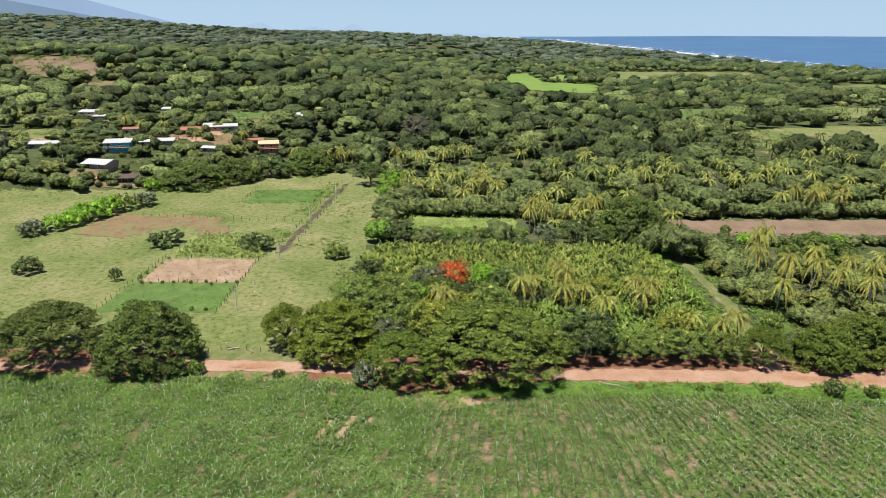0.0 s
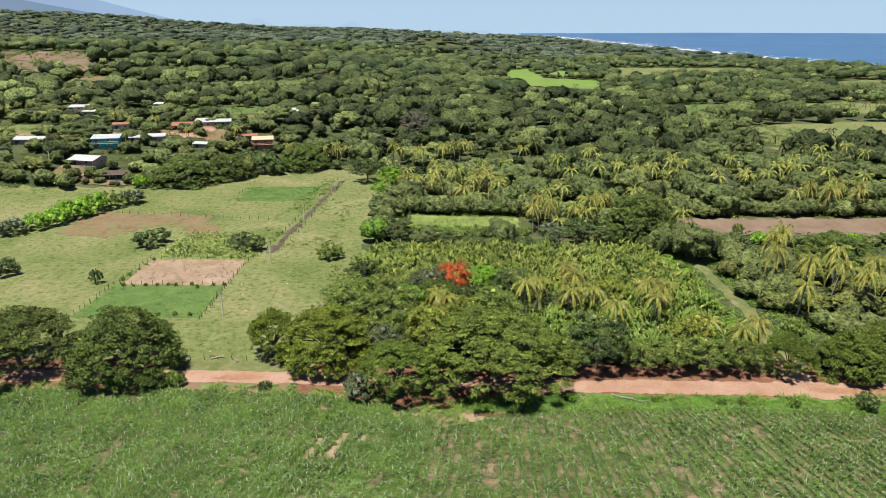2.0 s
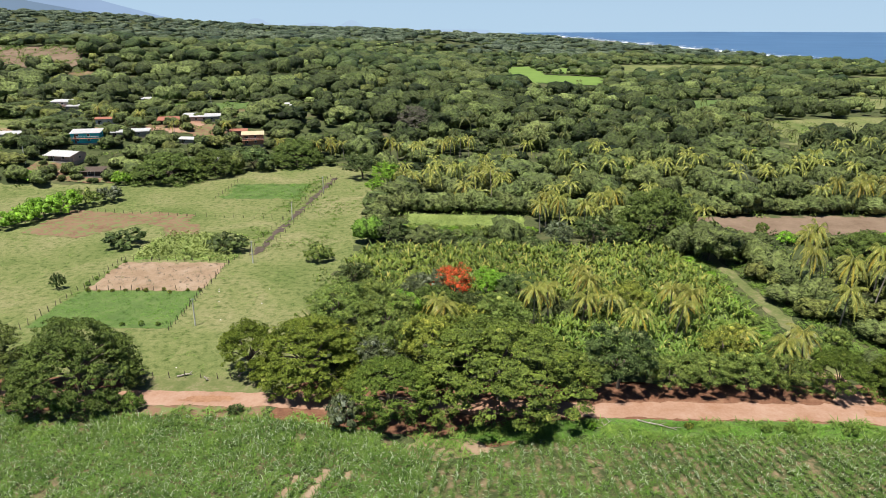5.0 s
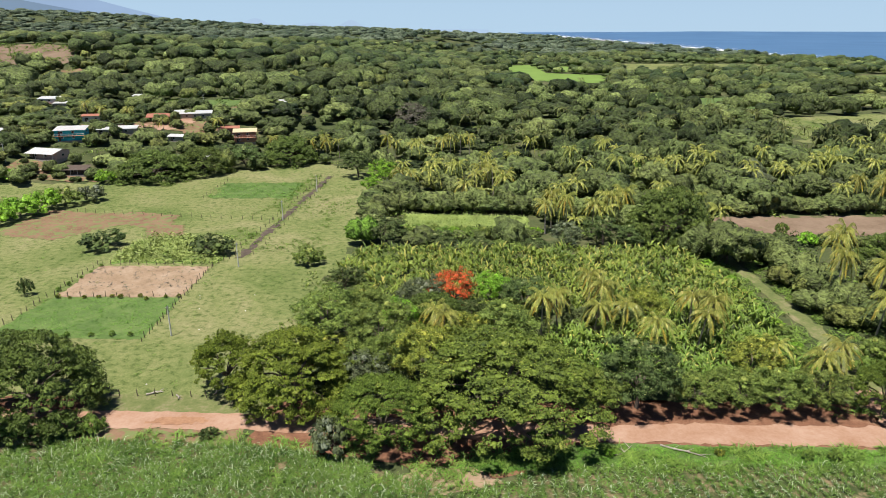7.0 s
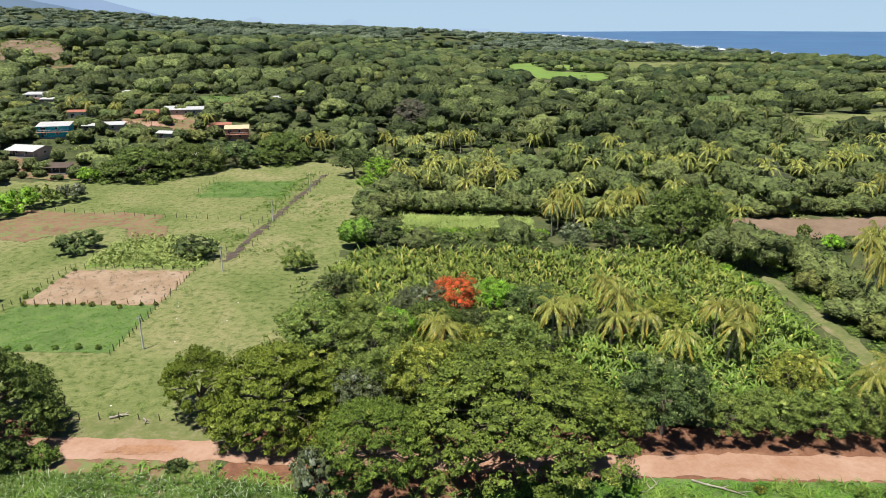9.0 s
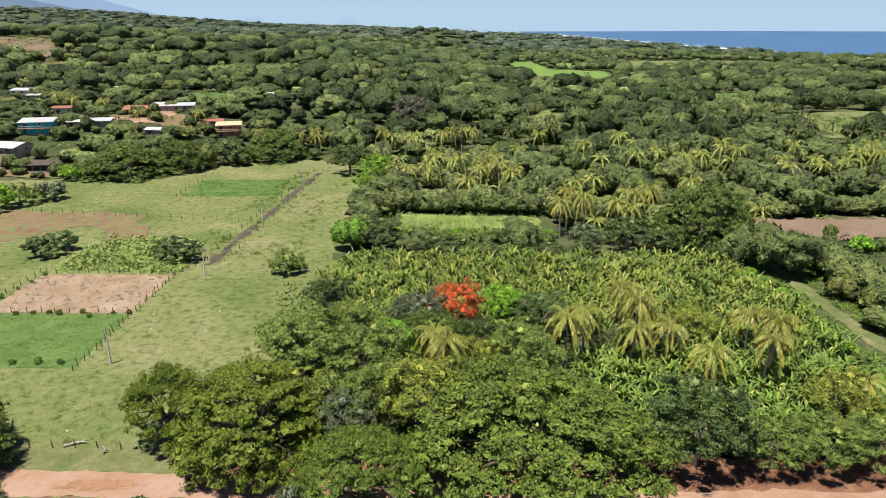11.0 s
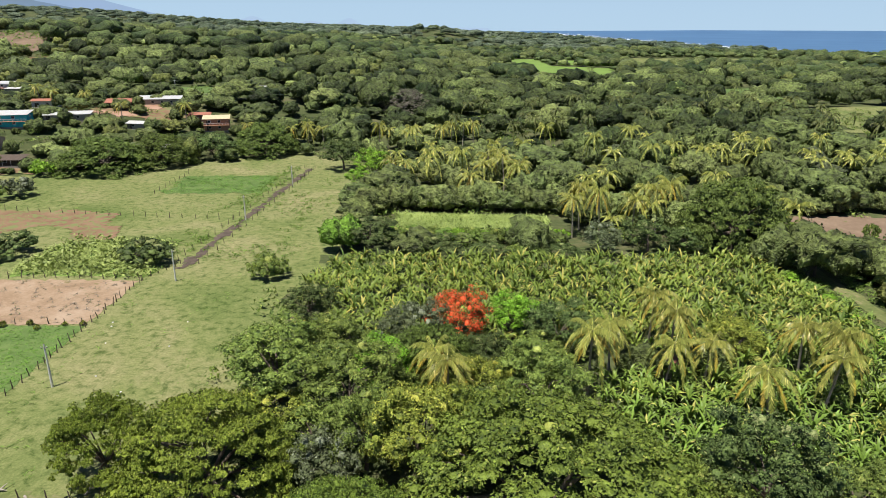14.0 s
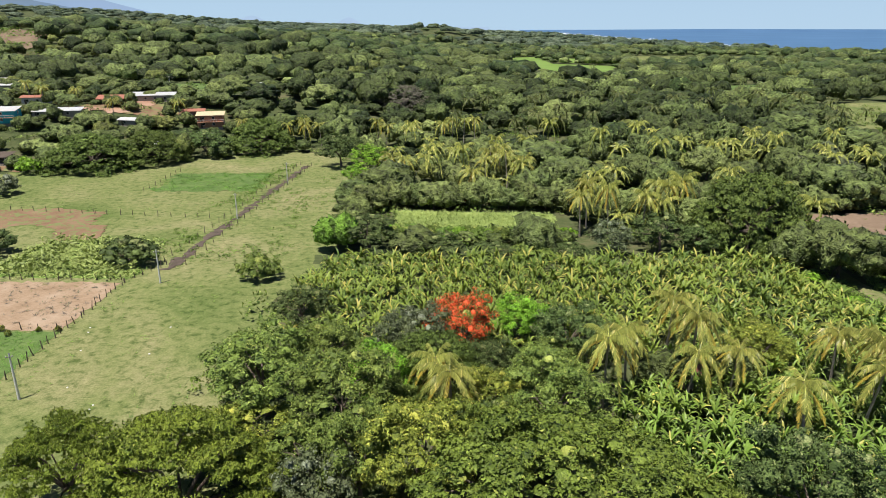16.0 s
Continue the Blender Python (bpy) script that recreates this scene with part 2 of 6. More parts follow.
M = {
    "rain": leaf_material("rain_tree_leaf", (0.040, 0.068, 0.010), (0.200, 0.275, 0.042), (0.260, 0.300, 0.060), 0.04, patch=0.42, fine=1.3),
    "rain_bright": leaf_material("bright_rain_leaf", (0.060, 0.096, 0.010), (0.270, 0.345, 0.045), (0.30, 0.34, 0.07), 0.04, patch=0.42, fine=1.3),
    "rain_b": leaf_material("dark_rain_leaf", (0.030, 0.050, 0.009), (0.165, 0.220, 0.045), patch=0.42, fine=1.3),
    "round": leaf_material("mango_leaf", (0.044, 0.076, 0.014), (0.230, 0.300, 0.062), (0.280, 0.320, 0.075), 0.04, patch=0.5, fine=1.3),
    "dark": leaf_material("dark_leaf", (0.022, 0.041, 0.010), (0.120, 0.171, 0.047), (0.195, 0.225, 0.084), 0.06, gloss=0.6, patch=0.5, fine=1.3),
    "grey": leaf_material("grey_leaf", (0.038, 0.054, 0.023), (0.168, 0.200, 0.093), (0.21, 0.24, 0.16), 0.10, gloss=0.5, patch=0.5, fine=1.3),
    "lime": leaf_material("bright_leaf", (0.071, 0.147, 0.012), (0.280, 0.516, 0.044), patch=0.5, fine=1.3),
    "yellow": leaf_material("yellow_leaf", (0.066, 0.094, 0.013), (0.285, 0.330, 0.050), (0.379, 0.385, 0.066), 0.10, patch=0.5, fine=1.3),
    "red": leaf_material("flame_flower", (0.055, 0.085, 0.018), (0.14, 0.17, 0.04), (0.72, 0.13, 0.035), 0.58, patch=0.5),
    "bare": leaf_material("dry_twig", (0.062, 0.053, 0.042), (0.23, 0.205, 0.165), (0.11, 0.14, 0.06), 0.3),
    # extra blue in the light ends puts slight distance haze into the leaves
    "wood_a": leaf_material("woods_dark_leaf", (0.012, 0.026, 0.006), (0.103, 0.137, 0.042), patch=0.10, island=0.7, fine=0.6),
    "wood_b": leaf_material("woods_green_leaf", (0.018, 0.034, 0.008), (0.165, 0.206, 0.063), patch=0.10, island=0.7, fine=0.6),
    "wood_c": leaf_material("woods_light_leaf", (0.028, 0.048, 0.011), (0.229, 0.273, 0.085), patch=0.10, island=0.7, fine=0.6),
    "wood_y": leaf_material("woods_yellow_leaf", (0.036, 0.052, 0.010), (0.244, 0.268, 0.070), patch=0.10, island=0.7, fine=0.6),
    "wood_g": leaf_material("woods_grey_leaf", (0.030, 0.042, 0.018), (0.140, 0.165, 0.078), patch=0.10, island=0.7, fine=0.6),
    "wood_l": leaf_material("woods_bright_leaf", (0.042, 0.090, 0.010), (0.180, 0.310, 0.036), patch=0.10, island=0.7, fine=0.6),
    # greyed blue-green: distance haze is mixed into this leaf colour
    "wood_far": leaf_material("hazed_remote_leaf", (0.026, 0.048, 0.024), (0.156, 0.198, 0.118), patch=0.03, island=0.7, fine=0.2),
    "palm_far": leaf_material("remote_palm_leaf", (0.043, 0.056, 0.017), (0.187, 0.216, 0.063), patch=0.2),
    "palm": leaf_material("palm_frond", (0.070, 0.092, 0.016), (0.400, 0.410, 0.095), (0.55, 0.48, 0.14), 0.06, gloss=0.36, patch=0.5),
    "palm_dry": leaf_material("dry_frond", (0.20, 0.15, 0.02), (0.46, 0.37, 0.06), gloss=0.5),
    "banana": leaf_material("banana_leaf", (0.062, 0.121, 0.021), (0.275, 0.365, 0.060), (0.42, 0.40, 0.09), 0.12, gloss=0.42, patch=0.12),
    "banana_single": leaf_material("single_banana_leaf", (0.062, 0.121, 0.021), (0.221, 0.326, 0.053), (0.36, 0.35, 0.09), 0.08, gloss=0.42, patch=0.12, single=True),
    # the pale accent paints sun glints on glossy cane blades
    "cane": leaf_material("cane_leaf", (0.036, 0.088, 0.013), (0.185, 0.300, 0.064), (0.38, 0.46, 0.29), 0.15, gloss=0.4, patch=0.10),
    "tall_grass": leaf_material("tall_grass_blade", (0.16, 0.22, 0.055), (0.41, 0.49, 0.15), gloss=0.5, patch=0.12),
    "weed": leaf_material("weed_leaf", (0.054, 0.100, 0.014), (0.206, 0.311, 0.056)),
    "field_weed": leaf_material("field_weed_leaf", (0.040, 0.100, 0.010), (0.150, 0.290, 0.035), gloss=0.5, patch=0.10),
    "bark": soil_material("bark", [(0.2, (0.06, 0.045, 0.035)), (0.8, (0.20, 0.165, 0.13))], 0.8, 6.0, dist=0.05),
    "pale_bark": soil_material("pale_bark", [(0.2, (0.20, 0.17, 0.14)), (0.8, (0.42, 0.38, 0.33))], 0.8, 6.0, dist=0.04),
    "ground": soil_material("scrub_ground", [(0.25, (0.032, 0.046, 0.016)), (0.5, (0.065, 0.082, 0.030)), (0.75, (0.13, 0.115, 0.06))], 0.05, 0.5, bump=0.6, dist=0.8),
    "pasture": grass_material("pasture_grass"),
    "bright": soil_material("bright_grass", [(0.2, (0.060, 0.102, 0.028)), (0.5, (0.096, 0.152, 0.042)), (0.8, (0.150, 0.196, 0.066))], 0.2, 1.8, bump=0.5, dist=0.2),
    "meadow": soil_material("meadow_grass", [(0.2, (0.105, 0.175, 0.035)), (0.8, (0.175, 0.265, 0.060))], 0.02, 0.2, bump=0.4, dist=0.4, speck=(0.16, 0.19, 0.08)),
    "lane": soil_material("lane_grass", [(0.25, (0.075, 0.105, 0.030)), (0.5, (0.135, 0.150, 0.055)), (0.75, (0.24, 0.20, 0.12))], 0.25, 1.5, bump=0.4, dist=0.15),
    "dirt": soil_material("dry_soil", [(0.2, (0.189, 0.126, 0.075)), (0.5, (0.283, 0.201, 0.132)), (0.85, (0.365, 0.283, 0.208))], 0.15, 1.6, dist=0.12, speck=(0.164, 0.138, 0.063)),
    "road": soil_material("red_road", [(0.2, (0.252, 0.133, 0.078)), (0.5, (0.326, 0.200, 0.137)), (0.85, (0.407, 0.281, 0.211))], 0.13, 1.1, dist=0.1),
    # red earth, its colour darkened to hold dappled shade from the roadside trees
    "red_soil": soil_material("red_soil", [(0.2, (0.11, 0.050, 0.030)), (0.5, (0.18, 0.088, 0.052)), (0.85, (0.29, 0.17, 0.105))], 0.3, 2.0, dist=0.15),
    "brown": soil_material("brown_patch", [(0.2, (0.13, 0.075, 0.045)), (0.55, (0.205, 0.125, 0.078)), (0.85, (0.23, 0.18, 0.10))], 0.16, 1.2, dist=0.15, speck=(0.15, 0.175, 0.065), speck_at=0.5),
    "fallow": soil_material("fallow_field", [(0.2, (0.125, 0.085, 0.055)), (0.8, (0.24, 0.175, 0.125))], 0.1, 1.0, dist=0.15, speck=(0.116, 0.123, 0.043)),
    "lava": soil_material("dark_track", [(0.2, (0.045, 0.035, 0.028)), (0.8, (0.13, 0.10, 0.08))], 0.5, 2.5, dist=0.15),
    # dark green lows paint shade between the cane plants; the browns are bare soil
    "cane_soil": soil_material("cane_field_soil", [(0.25, (0.034, 0.052, 0.016)), (0.46, (0.066, 0.082, 0.030)), (0.58, (0.17, 0.135, 0.075)), (0.82, (0.31, 0.21, 0.135))], 0.30, 2.2, bump=0.7, dist=0.4),
    "zinc": paint_material("zinc_sheet", (0.62, 0.63, 0.62), 0.42, 0.2, 0.35, (0.33, 0.2, 0.13)),
    "rust": paint_material("red_roof_sheet", (0.34, 0.13, 0.08), 0.7, 0.0, 0.4, (0.2, 0.1, 0.07)),
    "cream_roof": paint_material("cream_roof_sheet", (0.58, 0.48, 0.30), 0.6, 0.0, 0.2),
    "white_wall": paint_material("white_wall", (0.72, 0.70, 0.66), 0.85),
    "pink_wall": paint_material("pink_wall", (0.52, 0.37, 0.33), 0.85),
    "teal_wall": paint_material("teal_wall", (0.02, 0.36, 0.42), 0.75, wear=0.12),
    "block_wall": paint_material("block_wall", (0.36, 0.33, 0.29), 0.9),
    "orange_wall": paint_material("orange_wall", (0.40, 0.20, 0.12), 0.8),
    "dark_wood": paint_material("dark_wood", (0.085, 0.06, 0.045), 0.85, wear=0.5, stain=(0.16, 0.13, 0.1)),
    "post_wood": paint_material("post_wood", (0.13, 0.10, 0.075), 0.9, wear=0.5, stain=(0.25, 0.21, 0.17), scale=2),
    "concrete": paint_material("pole_concrete", (0.70, 0.69, 0.66), 0.85, wear=0.3, stain=(0.3, 0.28, 0.25), scale=1.2),
    "window": paint_material("window_pane", (0.03, 0.035, 0.04), 0.15, wear=0.1),
    "steel": paint_material("grey_steel", (0.2, 0.2, 0.2), 0.5, 0.6),
    "foam": paint_material("surf_foam", (0.85, 0.87, 0.88), 0.8, wear=0.1, scale=0.02),
    "beach": soil_material("beach_sand", [(0.2, (0.22, 0.19, 0.15)), (0.8, (0.36, 0.32, 0.27))], 0.02, 0.2),
}


def water_material():
    m, n, l, p = nodes_of("sea_water")
    a = noise_node(n, l, 0.004, 5.0, 0.55)
    col = ramp(n, l, a.outputs["Fac"], [(0.3, (0.050, 0.115, 0.22)), (0.7, (0.070, 0.150, 0.27))])
    l.new(col, p.inputs["Base Color"])
    p.inputs["Roughness"].default_value = 0.55
    p.inputs["Specular IOR Level"].default_value = 0.25
    b = noise_node(n, l, 0.12, 4.0)
    bumped(n, l, b.outputs["Fac"], p, 0.4, 0.6)
    return m


M["wet_road"] = soil_material("wet_road", [(0.2, (0.20, 0.10, 0.055)), (0.5, (0.30, 0.165, 0.095)), (0.85, (0.38, 0.23, 0.14))], 0.4, 2.0, rough=0.7, dist=0.08)
M["sea"] = water_material()


# Backdrop land: unlit even glow, with the distance haze put into its colour.
def far_glow_material(name, colour, strength):
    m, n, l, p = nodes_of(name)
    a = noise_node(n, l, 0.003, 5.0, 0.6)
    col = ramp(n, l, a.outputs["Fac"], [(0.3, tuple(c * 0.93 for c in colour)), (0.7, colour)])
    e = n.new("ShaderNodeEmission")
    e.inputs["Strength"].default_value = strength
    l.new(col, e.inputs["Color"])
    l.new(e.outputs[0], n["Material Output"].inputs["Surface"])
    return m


M["mountain"] = far_glow_material("hazy_mountain", (0.34, 0.47, 0.68), 0.7)
M["foothill"] = far_glow_material("hazy_foothill", (0.21, 0.30, 0.42), 0.75)
M["far_range"] = far_glow_material("hazy_far_range", (0.42, 0.56, 0.75), 0.75)


# ---- mesh helpers ----
def np_mesh(name, v, faces, mats, index=None, smooth=False):
    """A mesh from arrays: v (n, 3); faces (m, 3) or (m, 4), or a list of both kinds; index: a material slot for each face."""
    groups = faces if isinstance(faces, list) else [faces]
    groups = [np.asarray(f, dtype=np.int32) for f in groups if len(f)]
    me = bpy.data.meshes.new(name)
    v = np.ascontiguousarray(v, dtype=np.float32)
    loops = np.concatenate([f.ravel() for f in groups])
    sizes = np.concatenate([np.full(len(f), f.shape[1], dtype=np.int32) for f in groups])
    me.vertices.add(len(v))
    me.vertices.foreach_set("co", v.ravel())
    me.loops.add(len(loops))
    me.loops.foreach_set("vertex_index", loops)
    me.polygons.add(len(sizes))
    me.polygons.foreach_set("loop_start", np.concatenate([[0], np.cumsum(sizes)[:-1]]).astype(np.int32))
    for m in mats:
        me.materials.append(M[m])
    if index is not None:
        me.polygons.foreach_set("material_index", np.asarray(index, dtype=np.int32))
    me.polygons.foreach_set("use_smooth", np.full(len(sizes), smooth))
    me.update(calc_edges=True)
    return me


def part(name, me, parent, label=""):
    ob = new(name, me)
    ob.parent = parent
    return tagged(ob, label) if label else ob


def cards(g, pos, nrm, size, long=1.5, fold=0.18, turn=0.55):
    """Kite-shaped leaf sprays at pos, facing nrm with a random turn, of about the given size."""
    k = len(pos)
    nrm = nrm + g.normal(0, turn, (k, 3))
    nrm /= np.linalg.norm(nrm, axis=1, keepdims=True) + 1e-9
    a = np.cross(nrm, g.normal(0, 1, (k, 3)))
    a /= np.linalg.norm(a, axis=1, keepdims=True) + 1e-9
    b = np.cross(nrm, a)
    s = (size * g.uniform(0.65, 1.35, k))[:, None]
    w = s * g.uniform(0.8, 1.2, (k, 1)) / long
    at = g.uniform(-0.15, 0.25, (k, 1))
    v = np.stack([pos - a * s * 0.7 + nrm * s * fold * 0.3, pos + a * s * at + b * w * 0.62 - nrm * s * fold,
                  pos + a * s * 0.7 - nrm * s * fold * 0.4, pos + a * s * at - b * w * 0.62 - nrm * s * fold], 1).reshape(-1, 3)
    return v, np.arange(4 * k).reshape(k, 4)


def puff_cards(g, puffs, density, size, low=-0.35, turn=0.4, least=6, dome=None, long=1.5, lean=0.3, up=0.06, floret=0.0, each=9):
    """Leaf sprays over the outsides of ellipsoid puffs (cx, cy, cz, rx, rz). dome: the radius and height of the whole crown, towards which the sprays also turn."""
    ps, ns = [], []
    for cx, cy, cz, rx, rz in puffs:
        k = max(least, int(density * (rx * rx * 3.1 + 4 * rx * rz)))
        d = g.normal(0, 1, (k * 2 + 4, 3))
        d /= np.linalg.norm(d, axis=1, keepdims=True)
        d = d[d[:, 2] > low][:k]
        r = np.array([rx, rx, rz])
        lump = 1 + 0.16 * np.sin(d[:, 0] * 5 + cx) * np.cos(d[:, 1] * 6 + cy)
        ps.append(np.array([cx, cy, cz]) + d * r * (g.uniform(0.80, 1.06, len(d)) * lump)[:, None])
        nn = d / r
        ns.append(nn / np.linalg.norm(nn, axis=1, keepdims=True))
    ps, ns = np.concatenate(ps), np.concatenate(ns)
    if floret:
        pick = g.random(len(ps)) < 1.0 / each
        ps, ns = np.repeat(ps[pick], each, 0), np.repeat(ns[pick], each, 0)
        d = g.normal(0, 1, ps.shape)
        d /= np.linalg.norm(d, axis=1, keepdims=True)
        d[:, 2] = np.abs(d[:, 2]) * 0.9 - 0.15
        reach = np.repeat(g.uniform(0.6, 1.35, len(ps) // each), each)[:, None] * floret
        ps, ns = ps + d * reach * np.array([1, 1, 0.75]), ns * 0.55 + d * 0.85
    if dome:
        w = (ps - np.array([0, 0, dome[1] * 0.45])) / np.array([dome[0], dome[0], dome[1] * 0.55])
        ns = ns + lean * w / (np.linalg.norm(w, axis=1, keepdims=True) + 1e-9)
        ns /= np.linalg.norm(ns, axis=1, keepdims=True) + 1e-9
    ns = ns + np.array([0, 0, up])
    return cards(g, ps, ns, size, long=long, turn=turn)


def clumps(g, puffs, size=1.0, n=4):
    """Rounded clumps of foliage: one uneven cap of a few quads for each puff."""
    u, w = np.meshgrid(np.linspace(-1, 1, n), np.linspace(-1, 1, n))
    u, w = u.ravel(), w.ravel()
    d = np.stack([u * np.sqrt(1 - w * w / 2), w * np.sqrt(1 - u * u / 2)], 1)
    q = np.hypot(d[:, 0], d[:, 1])
    lift = np.cos(q * 1.95)
    d = d / (q[:, None] + 1e-9) * np.sin(np.minimum(q * 1.95, 3.1))[:, None]
    base = np.concatenate([d, lift[:, None]], 1)
    quad = np.array([(r * n + c, r * n + c + 1, r * n + c + n + 1, r * n + c + n) for r in range(n - 1) for c in range(n - 1)])
    vs = []
    for cx, cy, cz, rx, rz in puffs:
        a = g.uniform(0, 6.28)
        m = np.array([[math.cos(a), math.sin(a), 0], [-math.sin(a), math.cos(a), 0], [0, 0, 1]])
        vs.append(base @ m * np.array([rx, rx, rz]) * size * g.uniform(0.82, 1.18, (n * n, 1)) + np.array([cx, cy, cz]))
    k = len(vs)
    return np.concatenate(vs), (quad[None] + n * n * np.arange(k)[:, None, None]).reshape(-1, 4)


def lumpy_dome(g, r, top, lobes, n, low=0.25, flat=0.85, sprays=0, size=0.7, wrap=2.1):
    """A closed lumpy crown: a cap of n x n points swollen into round lobes, with loose leaf sprays on it."""
    u, w = np.meshgrid(np.linspace(-1, 1, n), np.linspace(-1, 1, n))
    u, w = u.ravel() + g.normal(0, 0.25 / n, n * n), w.ravel() + g.normal(0, 0.25 / n, n * n)
    d = np.stack([u * np.sqrt(np.maximum(0, 1 - w * w / 2)), w * np.sqrt(np.maximum(0, 1 - u * u / 2))], 1)
    q = np.minimum(np.hypot(d[:, 0], d[:, 1]), 1.0)
    d = d / (np.hypot(d[:, 0], d[:, 1])[:, None] + 1e-9) * np.sin(q * wrap)[:, None]
    way = np.concatenate([d, np.cos(q * wrap)[:, None]], 1)
    k = np.arange(lobes) + 0.5
    cz = 1 - 1.35 * k / lobes
    ca = k * 2.399 + g.normal(0, 0.3, lobes)
    cs = np.sqrt(np.maximum(0, 1 - cz * cz))
    mid = np.stack([cs * np.cos(ca), cs * np.sin(ca), cz], 1)
    mid = mid + g.normal(0, 0.10, mid.shape)
    mid /= np.linalg.norm(mid, axis=1, keepdims=True)
    width = 2.1 / math.sqrt(lobes) * g.uniform(0.75, 1.4, lobes)
    gap = np.linalg.norm(way[:, None] - mid[None], axis=2) / width[None]
    swell = (np.sqrt(np.maximum(0, 1 - np.minimum(gap, 1) ** 2)) * g.uniform(0.6, 1.1, lobes)[None]).max(1)
    ph = g.uniform(0, 6.28, 2)
    edge = 1 + 0.16 * np.sin(2 * np.arctan2(way[:, 1], way[:, 0]) + ph[0]) + 0.10 * np.sin(3 * np.arctan2(way[:, 1], way[:, 0]) + ph[1])
    rad = (0.60 + 0.46 * swell + g.normal(0, 0.045, n * n)) * edge
    foot = top * low
    body = np.stack([way[:, 0] * r * rad, way[:, 1] * r * rad, foot + (top - foot) * (0.40 + 0.60 * np.sign(way[:, 2]) * np.abs(way[:, 2]) ** flat * rad)], 1)
    quad = np.array([(a * n + b, a * n + b + 1, a * n + b + n + 1, a * n + b + n) for a in range(n - 1) for b in range(n - 1)])
    pieces = [(body, quad)]
    if sprays:
        pick = g.integers(0, n * n, sprays)
        pick = pick[way[pick, 2] > -0.45]
        pos = body[pick] + way[pick] * g.uniform(-0.05, 0.25, (len(pick), 1)) * size + g.normal(0, 0.6 * r / n, (len(pick), 3))
        pieces.append(cards(g, pos, way[pick] + np.array([0, 0, 0.5]), size, turn=0.55))
    return join(pieces)


def tube(points, radii, sides=6):
    """A tapered tube along points."""
    pts = [Vector(p) for p in points]
    v, f = [], []
    for i, p in enumerate(pts):
        d = (pts[min(i + 1, len(pts) - 1)] - pts[max(i - 1, 0)]).normalized()
        a = d.cross(Vector((0.31, 0.95, 0.05))).normalized()
        b = d.cross(a)
        for j in range(sides):
            w = 2 * math.pi * j / sides
            v.append(p + (a * math.cos(w) + b * math.sin(w)) * radii[i])
    for i in range(len(pts) - 1):
        for j in range(sides):
            k = (j + 1) % sides
            f.append((i * sides + j, i * sides + k, (i + 1) * sides + k, (i + 1) * sides + j))
    return np.array([list(p) for p in v]), np.array(f)


def join(pieces):
    """Joins (v, f) pieces with faces of one size."""
    vs, fs, at = [], [], 0
    for v, f in pieces:
        vs.append(v)
        fs.append(f + at)
        at += len(v)
    return np.concatenate(vs), np.concatenate(fs)


def limbs(g, puffs, top, spread, girth, fork=0.45, most=9, bend=0.6):
    """A trunk that forks into limbs that reach the puffs."""
    base_h = top * fork
    lean = g.normal(0, 0.4, 2)
    trunk = [(0, 0, -0.3), (0, 0, 0.2 * base_h), (lean[0] * 0.5, lean[1] * 0.5, 0.6 * base_h), (lean[0], lean[1], base_h)]
    out = [tube(trunk, [girth * 1.35, girth, girth * 0.85, girth * 0.75], 8)]
    order = sorted(puffs, key=lambda q: -(q[0] ** 2 + q[1] ** 2))
    step = max(1, len(order) // most)
    for q in order[::step][:most]:
        e = Vector((q[0], q[1], q[2] - 0.15 * q[4]))
        s = Vector((lean[0], lean[1], base_h - g.uniform(0, 0.25) * base_h))
        m = s.lerp(e, 0.5) + Vector((g.normal(0, 0.05 * spread), g.normal(0, 0.05 * spread), bend * 0.2 * top))
        out.append(tube([s, s.lerp(m, 0.55) + Vector((0, 0, 0.2)), m, m.lerp(e, 0.6), e], [girth * 0.5, girth * 0.38, girth * 0.28, girth * 0.18, girth * 0.06], 5))
    return join(out)


def umbrella_puffs(g, r, top, count, flat=0.32, drop=0.5, fill=1.0, skirt=6):
    """Flat layered sprays over a wide dome with gaps between them, and a sparser layer inside."""
    out = []
    ph = g.uniform(0, 6.28, 3)
    for i in range(count):
        a = i * 2.399 + g.normal(0, 0.25)
        edge = 1 + 0.10 * math.sin(3 * a + ph[0]) + 0.07 * math.sin(5 * a + ph[1])
        d = ((i + 0.4) / count) ** 0.43 * r * edge * g.uniform(0.9, 1.04)
        z = top * (1 - drop * (d / r) ** 2.6) + 0.035 * top * math.sin(7 * d / r + 2 * a + ph[2]) + g.normal(0, 0.032 * top)
        q = r * g.uniform(0.092, 0.155) * (150 / count) ** 0.45 * fill
        if i % 4 == 3:
            z, d, q = z - 0.16 * top, d * 0.93, q * 1.25
        out.append((d * math.cos(a), d * math.sin(a), z - q * flat, q, q * flat * g.uniform(0.9, 1.5)))
    for i in range(count // skirt):
        a = i * 2.399 * 1.7
        d = r * g.uniform(0.7, 0.98)
        q = r * g.uniform(0.06, 0.11) * (1 if skirt > 5 else 1.3)
        out.append((d * math.cos(a), d * math.sin(a), top * (g.uniform(0.30, 0.5) if skirt > 5 else g.uniform(0.10, 0.48)), q, q * 0.5))
    return out


